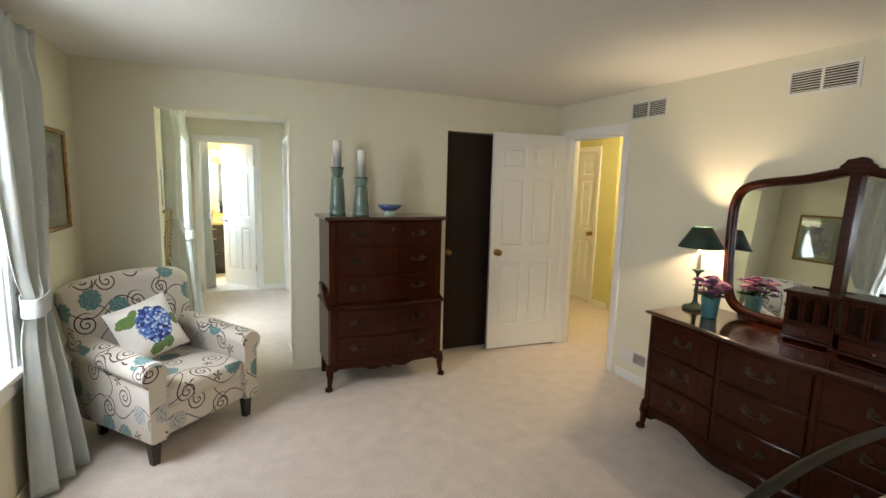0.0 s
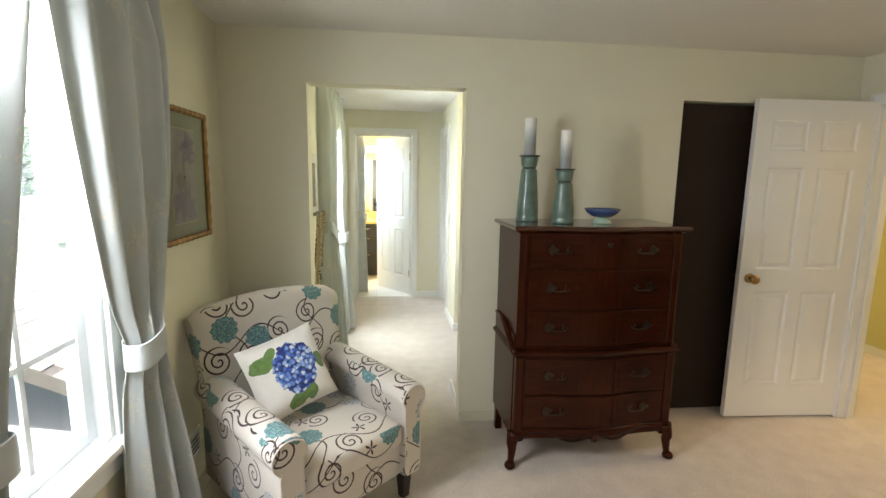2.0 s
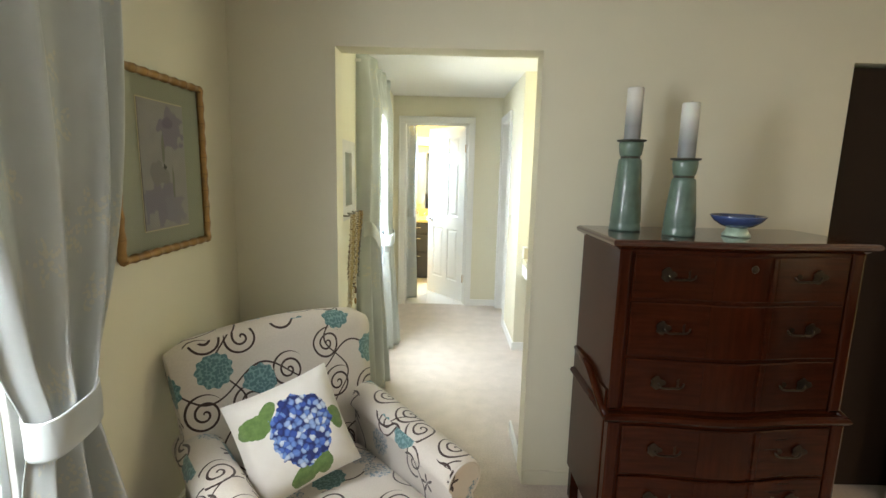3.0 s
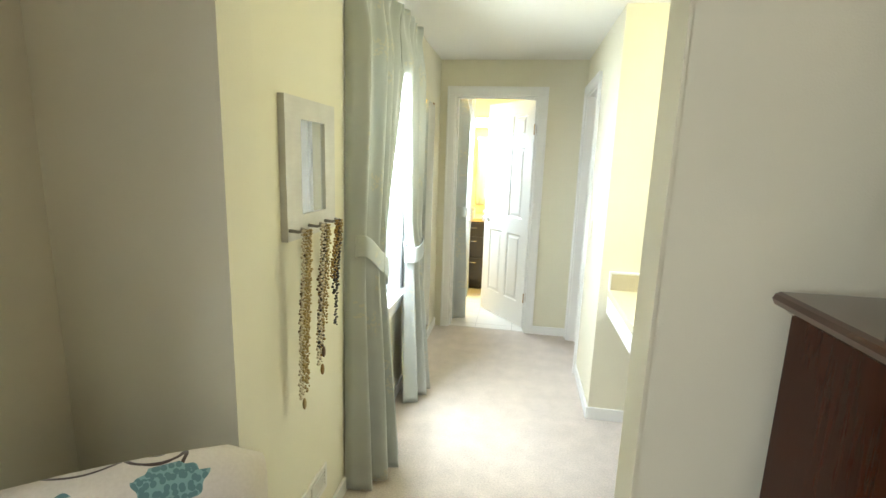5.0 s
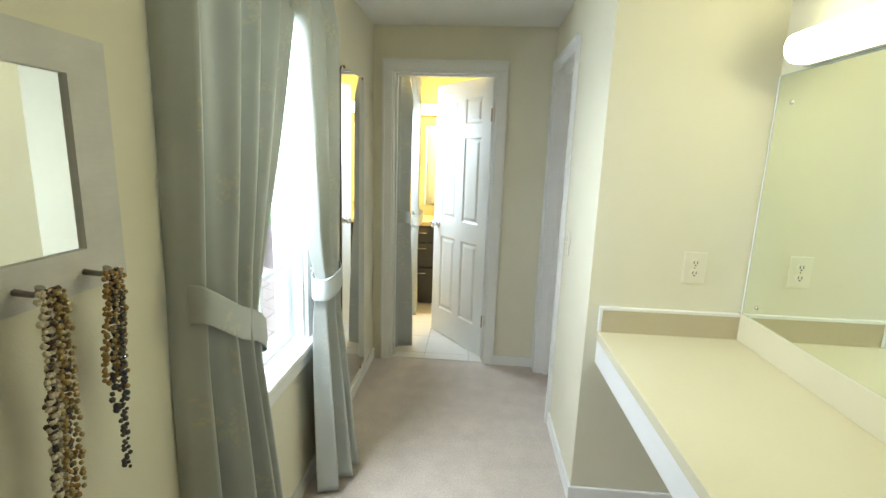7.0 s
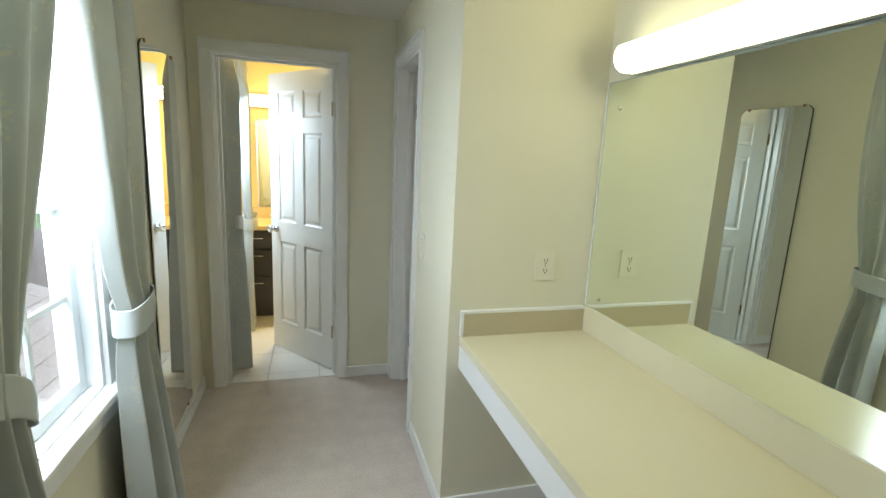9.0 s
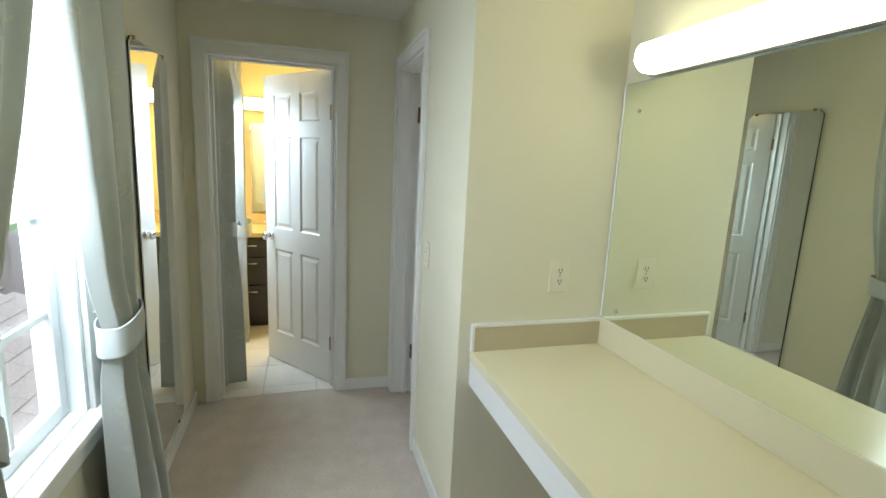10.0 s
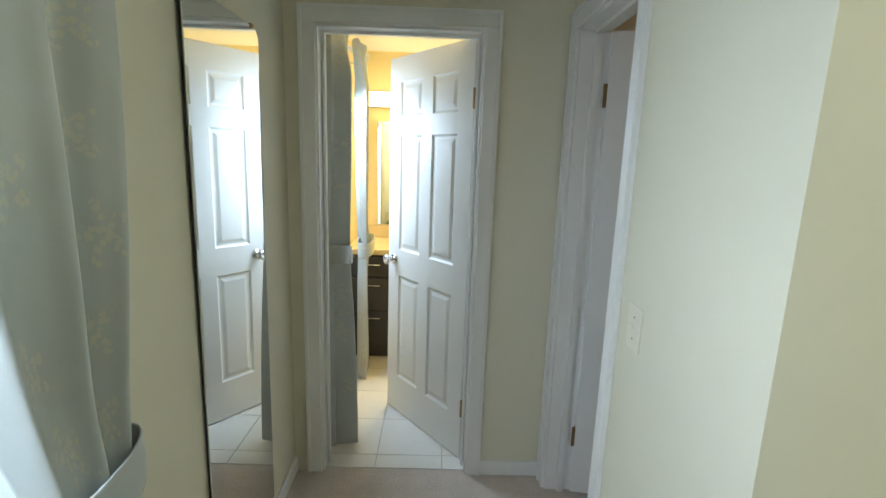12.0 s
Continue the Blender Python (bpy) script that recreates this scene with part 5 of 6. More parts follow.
# ---- pictures and mirrors ----
def bamboo_picture(m, w, h):
    """Along local x, its back on the wall at y = 0, facing -y."""
    ob = thing("framed_picture", m, "watercolour print with a sage mat in a gilt bamboo frame", "picture")
    gold = material("antique_gilt", (0.36, 0.20, 0.055), 0.42, 0.35, vary=0.35, grain=40, vary2=0.4, scale2=14)
    node = material("dark_bamboo_node", (0.06, 0.03, 0.012), 0.6, vary=0.2)
    mat = material("sage_mat_board", (0.36, 0.37, 0.27), 0.9, vary=0.03, grain=300)
    fillet = material("pale_mat_bevel", (0.66, 0.60, 0.38), 0.8)
    art = bpy.data.materials.new("grey_watercolour")
    art.use_nodes = True
    t = art.node_tree
    co, nz, sx = t.nodes.new("ShaderNodeTexCoord"), t.nodes.new("ShaderNodeTexNoise"), t.nodes.new("ShaderNodeSeparateXYZ")
    nz.inputs["Scale"].default_value, nz.inputs["Detail"].default_value = 22, 6
    t.links.new(co.outputs["Object"], nz.inputs["Vector"])
    t.links.new(co.outputs["Object"], sx.inputs[0])
    wash = maths(t, "MULTIPLY", maths(t, "SUBTRACT", nz.outputs[0], 0.5), 5.0)
    col = blend(t, nz.outputs[0], (0.30, 0.28, 0.29), (0.44, 0.42, 0.40))
    for cx, cz, rx, rz, tone in ((0.045, 0.12, 0.075, 0.055, (0.25, 0.22, 0.29)), (0.03, 0.135, 0.03, 0.02, (0.17, 0.14, 0.22)), (-0.03, -0.12, 0.085, 0.07, (0.26, 0.24, 0.30)), (0.05, -0.15, 0.06, 0.045, (0.29, 0.27, 0.33)), (-0.03, -0.03, 0.05, 0.035, (0.27, 0.26, 0.25)), (0.0, -0.005, 0.014, 0.012, (0.03, 0.03, 0.03)), (-0.005, 0.05, 0.007, 0.06, (0.22, 0.23, 0.18)), (0.045, -0.06, 0.006, 0.06, (0.22, 0.23, 0.18))):
        dx, dz = maths(t, "DIVIDE", maths(t, "SUBTRACT", sx.outputs[0], cx), rx), maths(t, "DIVIDE", maths(t, "SUBTRACT", sx.outputs[2], cz), rz)
        d = maths(t, "ADD", maths(t, "ADD", maths(t, "MULTIPLY", dx, dx), maths(t, "MULTIPLY", dz, dz)), wash)
        col = blend(t, maths(t, "LESS_THAN", d, 1.0), col, tone)
    t.links.new(col, t.nodes["Principled BSDF"].inputs["Base Color"])
    r = 0.013
    for name, a, b in (("frame_bar", (-w / 2, -h / 2), (w / 2, -h / 2)), ("frame_bar", (-w / 2, h / 2), (w / 2, h / 2)), ("frame_bar", (-w / 2, -h / 2), (-w / 2, h / 2)), ("frame_bar", (w / 2, -h / 2), (w / 2, h / 2))):
        A, B = Vector((a[0], -0.016, a[1])), Vector((b[0], -0.016, b[1]))
        n = 54
        bar = part(name, tube([A + (B - A) * k / n for k in range(n + 1)], [r * (1 + 0.12 * math.cos(2 * math.pi * k / (n / 9))) for k in range(n + 1)], 10), gold, ob)
        for k in range(1, 9):
            p = A + (B - A) * k / 9
            d = (B - A).normalized() * 0.005
            part("bamboo_node", tube([p - d, p, p + d], [r * 1.02, r * 1.13, r * 1.02], 10), node, bar)
    i = 0.012
    part("mat", boxes((-w / 2 + i, w / 2 - i, -0.010, -0.002, -h / 2 + i, h / 2 - i)), mat, ob)
    part("mat_bevel", boxes((-0.128, 0.128, -0.0115, -0.0095, -0.212, 0.205)), fillet, ob)
    part("print", boxes((-0.124, 0.124, -0.0135, -0.0105, -0.208, 0.201)), art, ob, "faded grey watercolour print")
    part("pane", pane_quad(-w / 2 + i, w / 2 - i, -h / 2 + i, h / 2 - i, -0.016, "x"), GLASS, ob, "clear picture glass")


bamboo_picture(pose(XW + 0.002, 3.608, 1.525, 0, 0, 90), 0.495, 0.560)


def necklace_mirror(m):
    """A whitewashed board with a small mirror and three hooks; local x along the wall, faces -y."""
    ob = thing("hook_mirror", m, "whitewashed wooden frame mirror with three hooks on the wall", "mirror")
    white = material("whitewashed_wood", (0.62, 0.60, 0.55), 0.65, vary=0.06, grain=20, stretch=(1, 1, 8), bump=0.25, bump_scale=60, vary2=0.12, scale2=12)
    x0, x1, z0, z1 = -0.1875, 0.1875, 0.0, 0.44
    a0, a1, c0, c1 = -0.085, 0.10, 0.075, 0.375
    part("frame_board", boxes((x0, a0, -0.022, 0, z0, z1), (a1, x1, -0.022, 0, z0, z1), (a0, a1, -0.022, 0, z0, c0), (a0, a1, -0.022, 0, c1, z1)), white, ob)
    part("glass", boxes((a0, a1, -0.014, -0.010, c0, c1)), MIRROR, ob, "small mirror glass")
    for x in (-0.178, -0.043, 0.088):
        part("hook", tube([(x, -0.022, 0.035), (x, -0.052, 0.033), (x, -0.062, 0.036), (x, -0.066, 0.046)], [0.006, 0.005, 0.005, 0.007], 8), material("pewter_hook", (0.30, 0.28, 0.25), 0.35, 0.9), ob, "pewter hook")
    return ob


HX, HY, HZ = PW, 4.728, 1.243
necklace_mirror(pose(HX, HY, HZ, 0, 0, 90))

BEADS = [material("bead_" + n, c, r, mt, vary=0.3, grain=300) for n, c, r, mt in (("gold", (0.44, 0.33, 0.15), 0.3, 0.9), ("pearl", (0.62, 0.54, 0.38), 0.3, 0.0), ("bronze", (0.14, 0.09, 0.05), 0.35, 0.6), ("smoke", (0.06, 0.055, 0.055), 0.2, 0.0), ("amber", (0.32, 0.19, 0.06), 0.25, 0.0), ("teal", (0.03, 0.13, 0.14), 0.25, 0.0))]


def necklace(hook, drop, spread, size, mat, seed, pendant=0.0):
    """A looped strand of beads over a hook; local z down from the hook."""
    rnd = random.Random(seed)
    pts = []
    n = max(24, int(2 * drop / (size * 2.1)))
    n = min(n, 120)
    jx, jy = rnd.uniform(-0.006, 0.006), rnd.uniform(-0.012, 0.0)
    for k in range(n + 1):
        t = k / n
        s = 2 * t - 1
        z = -drop * (1 - abs(s)) + 0.25 * spread * max(0.0, 1 - abs(s) * drop / (0.5 * spread)) ** 2
        x = 0.5 * spread * math.copysign(min(1.0, abs(s) * drop / (0.5 * spread)) ** 0.6, s) * (1 - 0.55 * abs(s)) + jx * math.sin(math.pi * t) + 0.0025 * math.sin(k * 1.7 + seed)
        y = jy - 0.010 * math.cos(2 * math.pi * t) + 0.003 * math.sin(k * 2.1)
        pts.append((x, y, z))
    bm = bmesh.new()
    for k, p in enumerate(pts):
        r = size * rnd.uniform(0.7, 1.25)
        bmesh.ops.create_icosphere(bm, subdivisions=1, radius=r, matrix=pose(*p, rnd.uniform(0, 90), rnd.uniform(0, 90)))
    ob = thing("necklace", pose(*hook), "long beaded necklace hanging from a wall hook", "necklace", "hanging necklaces")
    tagged(part("strand", bm, mat, ob), kind="stuff")
    if pendant:
        bm = bmesh.new()
        bmesh.ops.create_icosphere(bm, subdivisions=2, radius=pendant, matrix=Matrix.Translation((0, jy, -drop - pendant * 0.7)) @ Matrix.Diagonal((0.6, 0.4, 1.3, 1)))
        part("pendant", bm, BEADS[seed % 6], ob)


for k, (dy, rows) in enumerate(((-0.178, ((0.56, 0.022, 0.0055, 1), (0.55, 0.012, 0.0045, 1), (0.47, 0.020, 0.005, 0), (0.36, 0.016, 0.0045, 2), (0.50, 0.030, 0.0050, 0), (0.40, 0.024, 0.0045, 1), (0.33, 0.034, 0.005, 2), (0.54, 0.016, 0.0045, 0))), (-0.043, ((0.50, 0.024, 0.0055, 1), (0.42, 0.014, 0.0055, 1), (0.30, 0.020, 0.0045, 2), (0.46, 0.026, 0.0045, 0), (0.44, 0.034, 0.0060, 3), (0.36, 0.030, 0.0050, 0), (0.25, 0.036, 0.0055, 2), (0.47, 0.020, 0.0050, 4))), (0.088, ((0.22, 0.036, 0.0050, 4), (0.20, 0.020, 0.0045, 4), (0.17, 0.024, 0.004, 0), (0.19, 0.030, 0.0045, 0), (0.28, 0.030, 0.0062, 3), (0.40, 0.010, 0.0050, 3), (0.24, 0.022, 0.0050, 4))))):
    for j, (drop, spread, size, c) in enumerate(rows):
        # hooks stand out from the wall along world +x, in line along world y
        hook = (HX + 0.058 + 0.004 * (j % 3), HY + dy + 0.003 * (j - 2), HZ + 0.038, 0, 0, 90)
        necklace(hook, drop, spread, size, BEADS[c], 10 * k + j, 0.016 if (k, j) in ((0, 0), (1, 0), (1, 4)) else 0.0)

tall = thing("wall_mirror", pose(PW + 0.003, 6.722, 0.125, 0.2, 0, 89.7), "tall frameless wall mirror with clipped upper corners", "mirror")
ol = [(-0.245, 0.0), (0.245, 0.0), (0.245, 1.775), (0.218, 1.80), (-0.218, 1.80), (-0.245, 1.775)]
part("glass", extrude_outline(ol, 0.004, pose(0, -0.010, 0)), MIRROR, tall, "silvered mirror glass")
part("backing", extrude_outline([(x * 1.008, z * 1.001) for x, z in ol], 0.005, pose(0, -0.0055, -0.001)), BLACKEDGE, tall, "black mirror backing")
for x, z in ((-0.19, 1.80), (0.19, 1.80), (-0.15, 0.0), (0.15, 0.0)):
    part("clip", boxes((x - 0.008, x + 0.008, -0.014, -0.001, z - 0.008, z + 0.008), bevel=0.002), BRASS, tall, "small brass clip")

# ---- vanity alcove ----
ctr = thing("vanity_counter", pose(0.669, YN + T, 0), "cream laminate vanity counter built between the walls", "counter")
L, Dp = AN - YN - T, AE - 0.669
part("worktop", boxes((0.0, Dp - 0.001, 0.001, L - 0.001, 0.772, 0.81), bevel=0.003), COUNTER, ctr)
part("front_apron", boxes((0.004, 0.026, 0.002, L - 0.002, 0.672, 0.7715), bevel=0.002), TRIM, ctr, "white painted apron")
part("end_splash", boxes((0.012, Dp - 0.014, L - 0.020, L - 0.001, 0.8105, 0.905)), SPLASH, ctr, "tan laminate upstand")
part("splash_cap", boxes((0.0, 0.0115, L - 0.022, L - 0.001, 0.8105, 0.917), (0.0115, Dp - 0.014, L - 0.022, L - 0.001, 0.9055, 0.917), bevel=0.002), TRIM, ctr, "white edge strip")
part("back_splash", boxes((Dp - 0.0135, Dp - 0.001, 0.002, L - 0.001, 0.8105, 0.921), bevel=0.002), COUNTER, ctr)

vm = thing("vanity_mirror", pose(AE, 4.395, 0.922), "large frameless plate mirror above the vanity counter", "mirror")
part("glass", boxes((-0.008, -0.003, 0.0, 1.522, 0.0, 0.900)), OLDMIRROR, vm, "silvered mirror glass")
edge = material("ground_glass_edge", (0.45, 0.55, 0.50), 0.25, vary=0.05)
part("edge", boxes((-0.0085, -0.002, 1.5222, 1.5250, 0.0, 0.900), (-0.0085, -0.002, 0.0, 1.522, -0.003, -0.0002), (-0.0085, -0.002, 0.0, 1.522, 0.9002, 0.903)), edge, vm)
for y, z in ((1.44, 0.05), (1.44, 0.80), (0.05, 0.80)):
    part("clip", lathe([(0.008, 0), (0.008, 0.003), (0.004, 0.004)], 12, pose(-0.0085, y, z, 0, -90)), CHROME, vm, "small clear clip")
part("joint_strip", boxes((-0.006, -0.0005, 1.5255, 1.5385, 0.0, 0.901)), TRIM, vm, "white edge strip beside the mirror")

bar = thing("vanity_light", pose(AE, 4.58, 1.828), "long fluorescent vanity light with a white acrylic diffuser, lit", "wall lamp")
part("base_plate", boxes((-0.03, -0.001, 0.0, 1.20, 0.0, 0.11), bevel=0.004), CHROME, bar)
prof = []
for k in range(14):
    a = radians(-90 + 180 * k / 13)
    prof.append((0.045 + 0.055 * math.cos(a) ** 0.7 if math.cos(a) > 0 else 0.045, 0.058 + 0.048 * math.sin(a)))
prof += [(0.031, 0.106), (0.031, 0.010)]
part("diffuser", sweep_profile(prof, [lambda a, b, y=y: (-a, y, b) for y in (0.012, 0.3, 0.6, 0.9, 1.188)]), glowing("lit_acrylic", (1.0, 0.92, 0.56), 4.7), bar, "glowing white diffuser")
for y in (0.004, 1.189):
    part("end_cap", sweep_profile([(0.031 + (a - 0.031) * 1.03, 0.058 + (b - 0.058) * 1.06) for a, b in prof], [lambda a, b, y=y: (-a, y, b) for y in (y, y + 0.007)]), CHROME, bar, "chrome end cap")


def wall_plate(name, m, label, outlet=False, w=0.078, h=0.122):
    """Local x along the wall, faces -y."""
    ob = thing(name, m, label, "outlet" if outlet else "light switch")
    part("plate", boxes((-w / 2, w / 2, -0.006, 0, -h / 2, h / 2), bevel=0.003), IVORY, ob)
    if outlet:
        for z in (-0.021, 0.021):
            f = part("socket", extrude_outline([(0.017 * math.cos(a), z + 0.0155 * math.sin(a)) for a in (2 * math.pi * k / 20 for k in range(20))], 0.003, pose(0, -0.0085, 0)), IVORY, ob)
            for x0, x1, z0, z1 in ((-0.008, -0.005, -0.004, 0.007), (0.005, 0.008, -0.004, 0.007), (-0.003, 0.003, -0.012, -0.007)):
                # slots are not cut in; thin dark boxes paint their shade
                part("slot", boxes((x0, x1, -0.0092, -0.0084, z + z0, z + z1)), SLOT_SHADE, f)
    else:
        part("toggle", boxes((-0.005, 0.005, -0.016, -0.005, 0.0, 0.012), bevel=0.002), IVORY, ob)
    for z in ((0,) if outlet else (-0.03, 0.03)):
        part("screw", lathe([(0.003, 0), (0.003, 0.001), (0.001, 0.0015)], 10, pose(0, -0.006, z, 90)), BRASS, ob)


wall_plate("outlet", pose(1.024, AN, 1.095), "ivory duplex outlet plate above the vanity counter", True, 0.088, 0.128)
wall_plate("light_switch", pose(PE, 6.445, 1.083, 0, 0, -90), "ivory toggle switch plate beside the side door")
wall_plate("light_switch", pose(XE, 3.155, 1.09, 0, 0, -90), "ivory toggle switch plate beside the hall doorway")


def vent(m, w, h, label, halves=2, slats=7, blank=False):
    """A louvred grille; local x along the wall, faces -y, origin in its centre."""
    ob = thing("wall_vent", m, label, "vent", "wall vents")
    e = 0.018
    part("frame", boxes((-w / 2, w / 2, -0.008, 0, h / 2 - e, h / 2), (-w / 2, w / 2, -0.008, 0, -h / 2, -h / 2 + e), (-w / 2, -w / 2 + e, -0.008, 0, -h / 2 + e, h / 2 - e), (w / 2 - e, w / 2, -0.008, 0, -h / 2 + e, h / 2 - e), bevel=0.002), VENTM, ob)
    # no duct is cut; a flat dark sheet paints its shade
    part("backing", boxes((-w / 2 + e, w / 2 - e, -0.0015, -0.0005, -h / 2 + e, h / 2 - e)), DUCT_SHADE, ob, "dark sheet standing in for the shade behind the slats")
    step = (w - 2 * e) / halves
    for k in range(1, halves):
        x = -w / 2 + e + k * step
        part("mullion", boxes((x - 0.007, x + 0.007, -0.0078, 0, -h / 2 + e, h / 2 - e)), VENTM, ob)
    for k in range(halves):
        x0 = -w / 2 + e + k * step + (0.007 if k else 0)
        x1 = -w / 2 + e + (k + 1) * step - (0.007 if k < halves - 1 else 0)
        if blank and k == 0:
            part("damper", boxes((x0, x1, -0.005, -0.003, -h / 2 + e, h / 2 - e)), VENTM, ob)
            continue
        for j in range(slats):
            z = -h / 2 + e + (h - 2 * e) * (j + 0.5) / slats
            part("slat", boxes((x0, x1, -0.0045, 0.0015, -0.0016, 0.0016)), VENTM, ob, m=pose(0, -0.003, z, 32))


vent(pose(XE, 3.05, 2.163, 0, 0, -90), 0.354, 0.145, "white louvred return air vent near the ceiling", 2, 8)
vent(pose(XE, 1.875, 2.170, 0, 0, -90), 0.354, 0.145, "white louvred return air vent high on the wall", 2, 8)
vent(pose(XE, 3.005, 0.205, 0, 0, -90), 0.30, 0.125, "white louvred register low on the wall", 2, 5, True)
vent(pose(PW, 4.70, 0.235, 0, 0, 90), 0.27, 0.11, "white louvred register low on the passage wall", 2, 5, True)
vent(pose(XW, 3.50, 0.265, 0, 0, 90), 0.25, 0.14, "white louvred register low behind the armchair", 2, 5)

# ---- bathroom ----
van = thing("bath_vanity", pose(BX + 0.002, BN - 0.551, 0), "charcoal bathroom vanity with drawers and a yellow top", "vanity")
part("body", boxes((0.0, 1.6, 0.0, 0.53, 0.10, 0.815), (0.0, 1.6, 0.06, 0.53, 0.0, 0.10)), GREYCAB, van)
part("worktop", boxes((0.0, 1.6, -0.02, 0.545, 0.8155, 0.855), bevel=0.005), BATHTOP, van, "yellow marble-like top")
part("back_splash", boxes((0.0, 1.6, 0.527, 0.545, 0.8555, 0.955), bevel=0.003), BATHTOP, van)
for x0, x1 in ((0.03, 0.385), (0.415, 0.98), (1.01, 1.57)):
    for z0, z1 in ((0.655, 0.795), (0.405, 0.64), (0.13, 0.39)):
        dr = part("drawer", boxes((x0, x1, -0.019, -0.0005, z0, z1), bevel=0.004), GREYCAB, van)
        xm, zm = (x0 + x1) / 2 - 0.0, z1 - 0.05
        part("pull", tube([(xm - 0.05, -0.019, zm), (xm - 0.04, -0.038, zm), (xm + 0.04, -0.038, zm), (xm + 0.05, -0.019, zm)], 0.004, 8), CHROME, dr, "chrome bar pull")
bm_ = thing("bath_mirror", pose(BX + 0.165, BN - 0.002, 0.965), "wide plate mirror above the bathroom vanity", "mirror")
part("glass", boxes((0.0, 1.35, -0.008, -0.002, 0.0, 0.83)), MIRROR, bm_, "silvered mirror glass")
bb = thing("bath_light", pose(BX + 0.05, BN, 1.90), "glowing bathroom bar light above the mirror", "wall lamp")
part("base_plate", boxes((0.0, 1.2, -0.04, -0.001, 0.0, 0.12), bevel=0.004), CHROME, bb)
part("diffuser", boxes((0.02, 1.18, -0.11, -0.0405, 0.01, 0.11), bevel=0.02, segments=3), glowing("lit_bath_acrylic", (1.0, 0.80, 0.42), 4), bb, "glowing white diffuser")
fa = thing("faucet", pose(-0.19, BN - 0.17, 0.856), "chrome bathroom faucet on the vanity top", "faucet")
part("spout", tube([(0, 0, 0), (0, 0, 0.10), (0, -0.03, 0.14), (0, -0.09, 0.14), (0, -0.11, 0.11)], 0.011, 10), CHROME, fa)
for s in (-0.09, 0.09):
    part("handle", lathe([(0.02, 0), (0.016, 0.02), (0.018, 0.05), (0.01, 0.058)], 14, pose(s, 0, 0)), CHROME, fa)
bt = thing("soap_bottle", pose(-0.14, BN - 0.33, 0.856), "dark soap pump bottle beside the basin", "bottle")
part("body", lathe([(0.030, 0.0), (0.032, 0.005), (0.032, 0.10), (0.022, 0.125), (0.012, 0.13), (0.012, 0.145)], 20), material("dark_brown_bottle", (0.04, 0.025, 0.018), 0.25, vary=0.1), bt)
part("pump", tube([(0, 0, 0.145), (0, 0, 0.175), (0, -0.035, 0.178)], 0.005, 8), BLACKEDGE, bt)

# ---- bed beside the path ----
bed = thing("bed", pose(1.66, -1.05, 0), "dark iron bed with an arched foot rail and cream bedding", "bed")
iron = material("dark_bronze_iron", (0.03, 0.024, 0.018), 0.45, 0.6, vary=0.2)
linen = material("cream_bedspread", (0.62, 0.53, 0.38), 0.9, vary=0.06, grain=120, bump=0.3, bump_scale=300, vary2=0.06)
part("side_rail", boxes((-0.72, -0.69, -1.0, 1.95, 0.26, 0.34)), iron, bed)
part("side_rail", boxes((0.69, 0.72, -1.0, 1.95, 0.26, 0.34)), iron, bed)
arch = [(0.73 * math.cos(math.pi * (1 - k / 24)), 1.98, 0.54 + 0.34 * math.sin(math.pi * k / 24) ** 0.8) for k in range(25)]
part("foot_rail", tube(arch, 0.015, 10), iron, bed)
for s in (-1, 1):
    part("post", tube([(s * 0.73, 1.98, 0.0), (s * 0.73, 1.98, 0.55)], 0.02, 10), iron, bed)
    part("post", tube([(s * 0.73, -1.03, 0.0), (s * 0.73, -1.03, 1.2)], 0.02, 10), iron, bed)
part("head_rail", tube([(0.73 * math.cos(math.pi * (1 - k / 24)), -1.03, 1.19 + 0.22 * math.sin(math.pi * k / 24)) for k in range(25)], 0.02, 10), iron, bed)
part("mattress", soft_box(-0.69, 0.69, -1.0, 1.93, 0.30, 0.66, 0.06, 0.02), linen, bed)
part("bedspread", soft_box(-0.70, 0.70, -0.4, 1.945, 0.50, 0.75, 0.06, 0.03), linen, bed, "cream quilted bedspread")

# ---- television corner by the window ----
tv = thing("television", pose(-0.74, 1.61, 0.60), "black flat-screen television standing beside the curtain", "television")
blk = material("black_gloss_plastic", (0.012, 0.012, 0.013), 0.3, vary=0.1)
part("screen_case", boxes((-0.03, 0.03, -0.48, 0.48, 0.05, 0.585), bevel=0.012, segments=3), blk, tv)
part("screen", boxes((0.0305, 0.032, -0.455, 0.455, 0.075, 0.56)), material("dark_screen_glass", (0.01, 0.01, 0.012), 0.12), tv)
part("stand_foot", boxes((-0.09, 0.09, -0.2, 0.2, 0.0, 0.015), (-0.02, 0.02, -0.05, 0.05, 0.015, 0.06), bevel=0.004), blk, tv)
st_ = thing("television_stand", pose(-0.74, 1.60, 0), "dark wooden television stand against the wall", "cabinet")
part("body", boxes((-0.18, 0.10, -0.48, 0.275, 0.05, 0.575), bevel=0.004), material("espresso_wood", (0.022, 0.015, 0.012), 0.4, vary=0.3, stretch=(1, 1, 6)), st_)
part("top", boxes((-0.19, 0.115, -0.49, 0.285, 0.575, 0.60), bevel=0.005), bpy.data.materials["espresso_wood"], st_)
for y0, y1 in ((-0.47, -0.105), (-0.095, 0.265)):
    d_ = part("door", boxes((0.1005, 0.114, y0, y1, 0.07, 0.565), bevel=0.003), bpy.data.materials["espresso_wood"], st_)
for y in (-0.44, 0.24):
    part("plinth", boxes((-0.17, 0.09, y - 0.03, y + 0.03, 0.0, 0.05)), bpy.data.materials["espresso_wood"], st_)

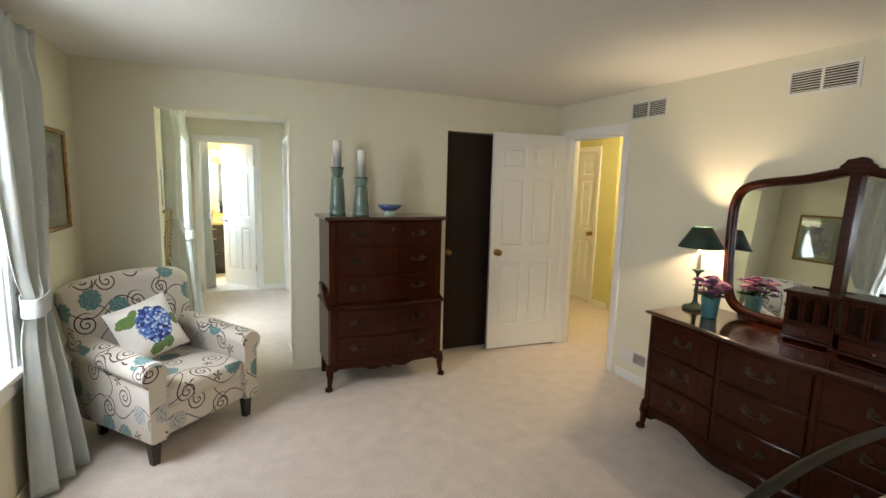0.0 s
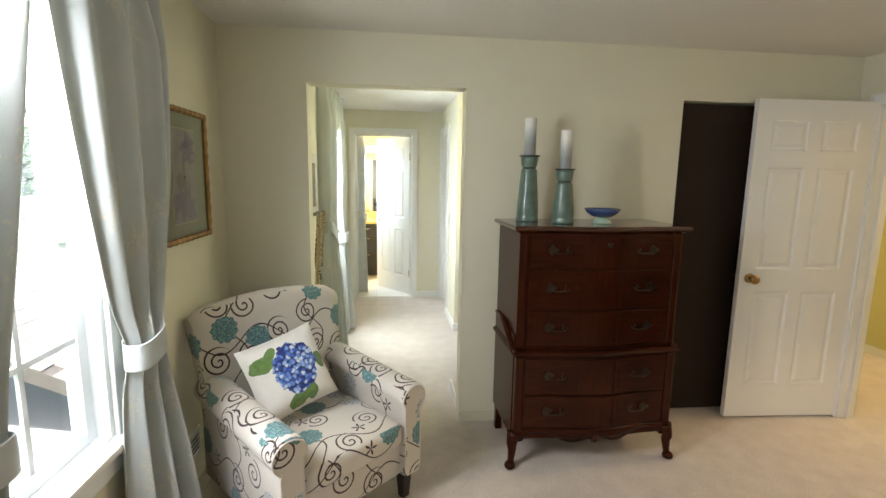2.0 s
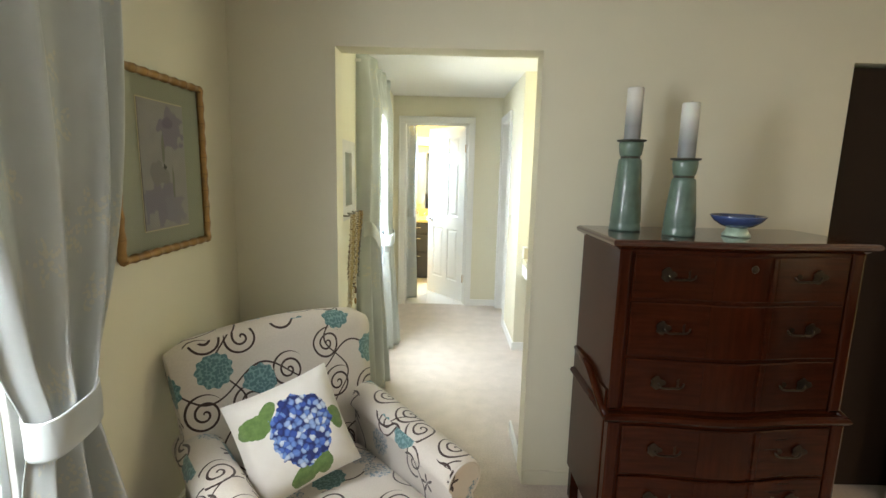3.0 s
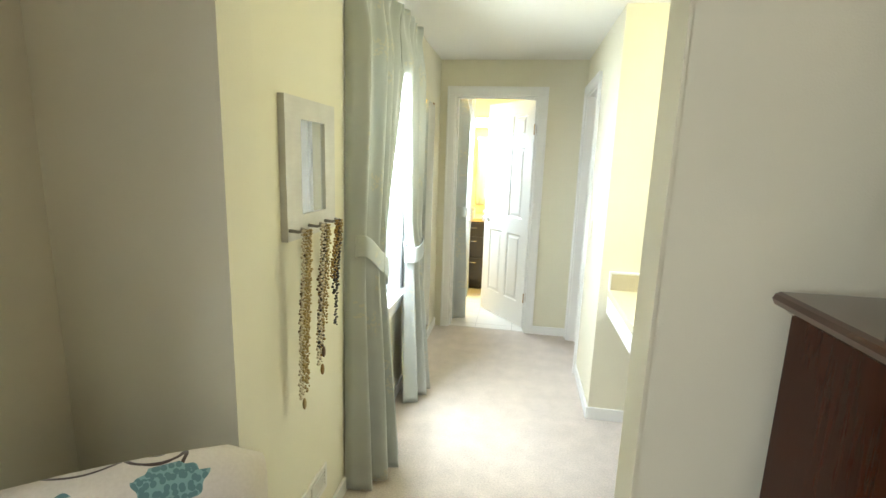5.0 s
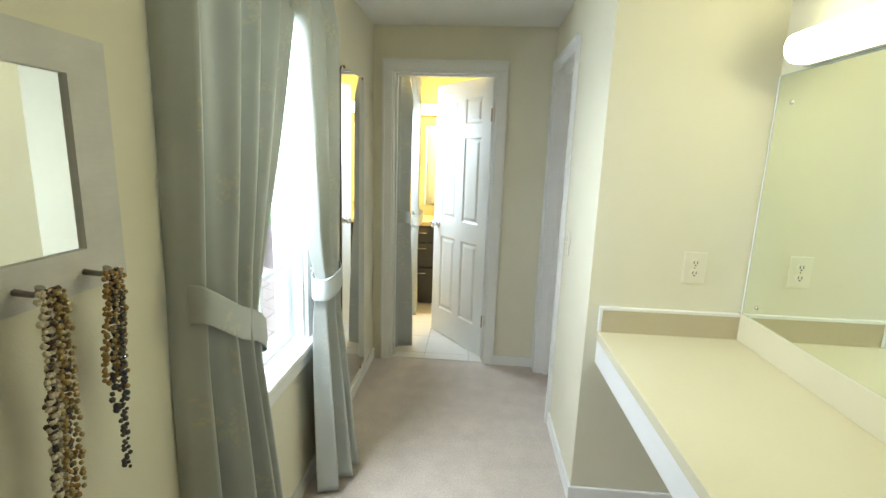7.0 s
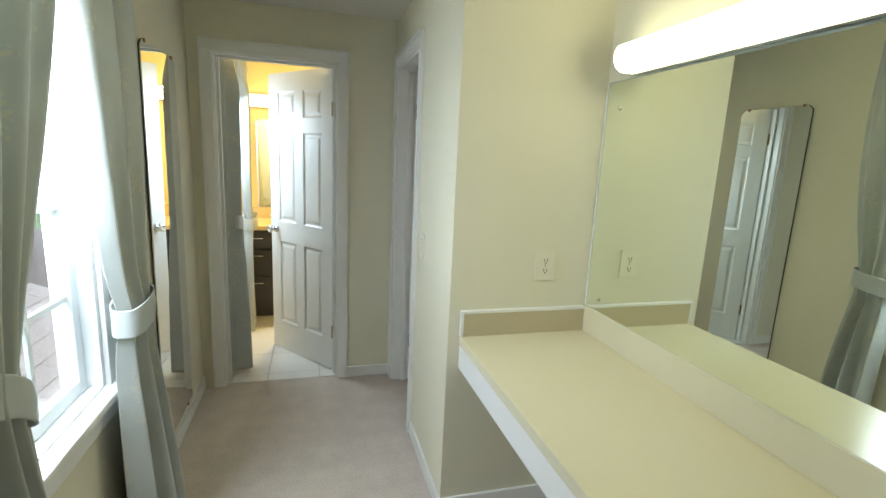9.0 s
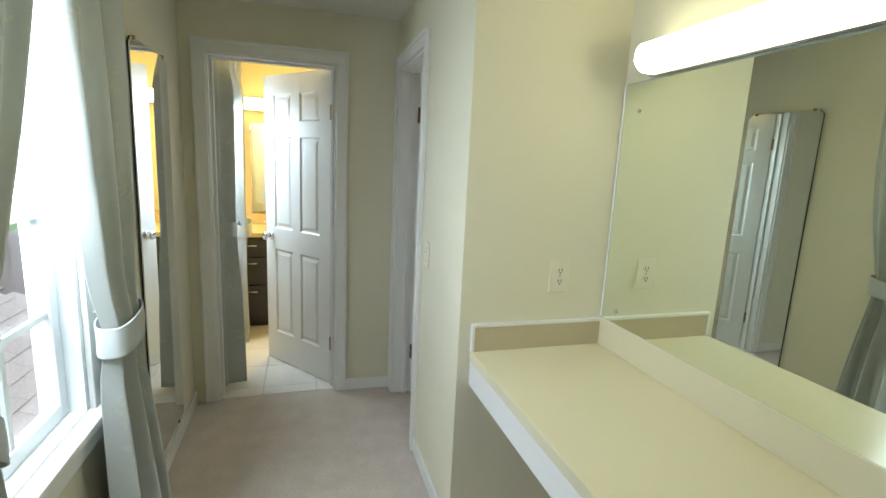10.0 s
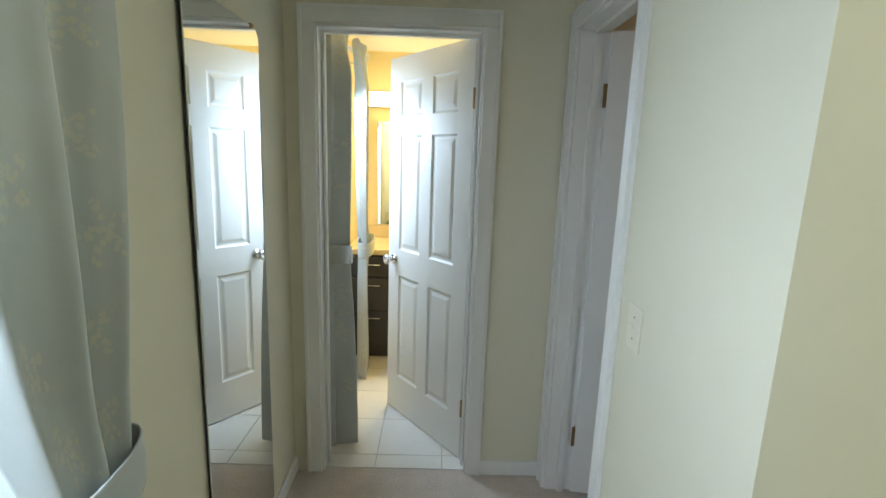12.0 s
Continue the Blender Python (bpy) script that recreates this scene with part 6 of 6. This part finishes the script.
# ---- outside ----
GRASS = material("lawn_grass", (0.15, 0.26, 0.06), 0.95, vary=0.35, grain=8, bump=0.5, bump_scale=60, vary2=0.3, scale2=0.3)
ASPH = material("pale_worn_asphalt", (0.26, 0.26, 0.265), 0.9, vary=0.2, grain=30)
SHING = material("tan_asphalt_shingle", (0.50, 0.46, 0.42), 0.95, vary=0.25, grain=60, bump=0.5, bump_scale=200)
BARK = material("tree_bark", (0.10, 0.075, 0.05), 0.95, vary=0.3, grain=30, bump=0.6, bump_scale=40)
LEAF = material("tree_leaves", (0.10, 0.20, 0.05), 0.8, vary=0.5, grain=3, vary2=0.3)
GZ = -2.85
structure("ground", boxes((-400, 400, -400, 400, GZ - 0.3, GZ)), GRASS, "wide mown green lawn round the house", "lawn")
structure("road", boxes((-22, -16, -200, 200, GZ, GZ + 0.02)), ASPH, "grey asphalt street across the lawn", "road")


def tree(x, y, h, seed):
    rnd = random.Random(seed)
    ob = thing("tree", pose(x, y, GZ), "leafy green deciduous tree on the lawn", "tree", "garden trees")
    part("trunk", tube([(0, 0, 0), (0.1, 0.05, h * 0.25), (0.05, 0.1, h * 0.5), (0.1, 0, h * 0.8)], [0.22, 0.17, 0.12, 0.04], 10), BARK, ob)
    tips = []
    for k in range(7):
        a = k * 0.9 + rnd.random()
        z0 = h * rnd.uniform(0.25, 0.55)
        tip = Vector((math.cos(a) * h * 0.3, math.sin(a) * h * 0.3, z0 + h * 0.25))
        tips.append(tip)
        part("limb", tube([(0.08, 0.05, z0), tip * 0.55 + Vector((0, 0, z0 * 0.4)), tip], [0.08, 0.05, 0.02], 6), BARK, ob)
    verts, faces = [], []
    for _ in range(2600):
        c = rnd.choice(tips + [Vector((0, 0, h * 0.8)), Vector((0, 0, h * 0.65))])
        p = c + Vector((rnd.gauss(0, h * 0.11), rnd.gauss(0, h * 0.11), rnd.gauss(0, h * 0.09)))
        d = Vector((rnd.uniform(-1, 1), rnd.uniform(-1, 1), rnd.uniform(-0.6, 0.6))).normalized()
        n = d.orthogonal().normalized()
        s = rnd.uniform(0.08, 0.2)
        b = len(verts)
        verts += [p - d * s, p + n * s * 0.5, p + d * s, p - n * s * 0.5]
        faces.append((b, b + 1, b + 2, b + 3))
    data = bpy.data.meshes.new("crown")
    data.from_pydata(verts, [], faces)
    data.materials.append(LEAF)
    part("crown", data, None, ob)


for k, (x, y, h) in enumerate(((-11, 9, 7.5), (-13, 4.5, 8), (-25, 0, 9), (-27, 10, 10), (-24, 18, 9), (-9.5, 14.5, 7), (-30, -9, 9))):
    tree(x, y, h, k)

# lower wing whose shingled roof rises beside the passage window
wing = tagged(thing("wing_roof", pose(-1.9, 8.6, -0.75, 0, 0, 0), "tan asphalt shingle roof of the lower wing", "roof"), kind="structure")
slope = 24
part("deck", boxes((-4.6, 0.3, -2.9, 4.2, -0.14, -0.012)), material("roof_deck_felt", (0.2, 0.17, 0.15), 0.95), wing, m=pose(0, 0, 0, 0, slope))
part("gable_wall", boxes((-3.8, 0.1, -2.6, 4.0, -2.1, -0.25)), material("white_lap_siding", (0.7, 0.7, 0.68), 0.7, bump=0.1), wing)
sm = mesh_of("shingle", boxes((-0.30, 0.0, 0.004, 0.326, -0.006, 0.008), bevel=0.002, segments=1), SHING)
tilt = pose(0, 0, 0, 0, slope)
for j in range(20):
    for k in range(15):
        y = -2.9 + k * 0.33 + (0.165 if j % 2 else 0)
        part("shingle", sm, None, wing, m=tilt @ pose(0.30 - j * 0.20, y, 0.0, 0, -2.5, 0))

# bathroom floor tiles, with a cut row at the threshold
tm = mesh_of("tile", boxes((0.0015, 0.3335, 0.0015, 0.3335, -0.0035, 0.004), bevel=0.0015, segments=1), TILE)
cut = mesh_of("tile", boxes((0.0015, 0.3335, 0.230, 0.3335, -0.0035, 0.004), bevel=0.0015, segments=1), TILE)
for i in range(7):
    for j in range(5):
        x, y = -0.528 + i * 0.335, PN + 0.127 + (j - 1) * 0.335
        part("tile", cut if j == 0 else tm, None, bath_floor, m=pose(x, y, 0))
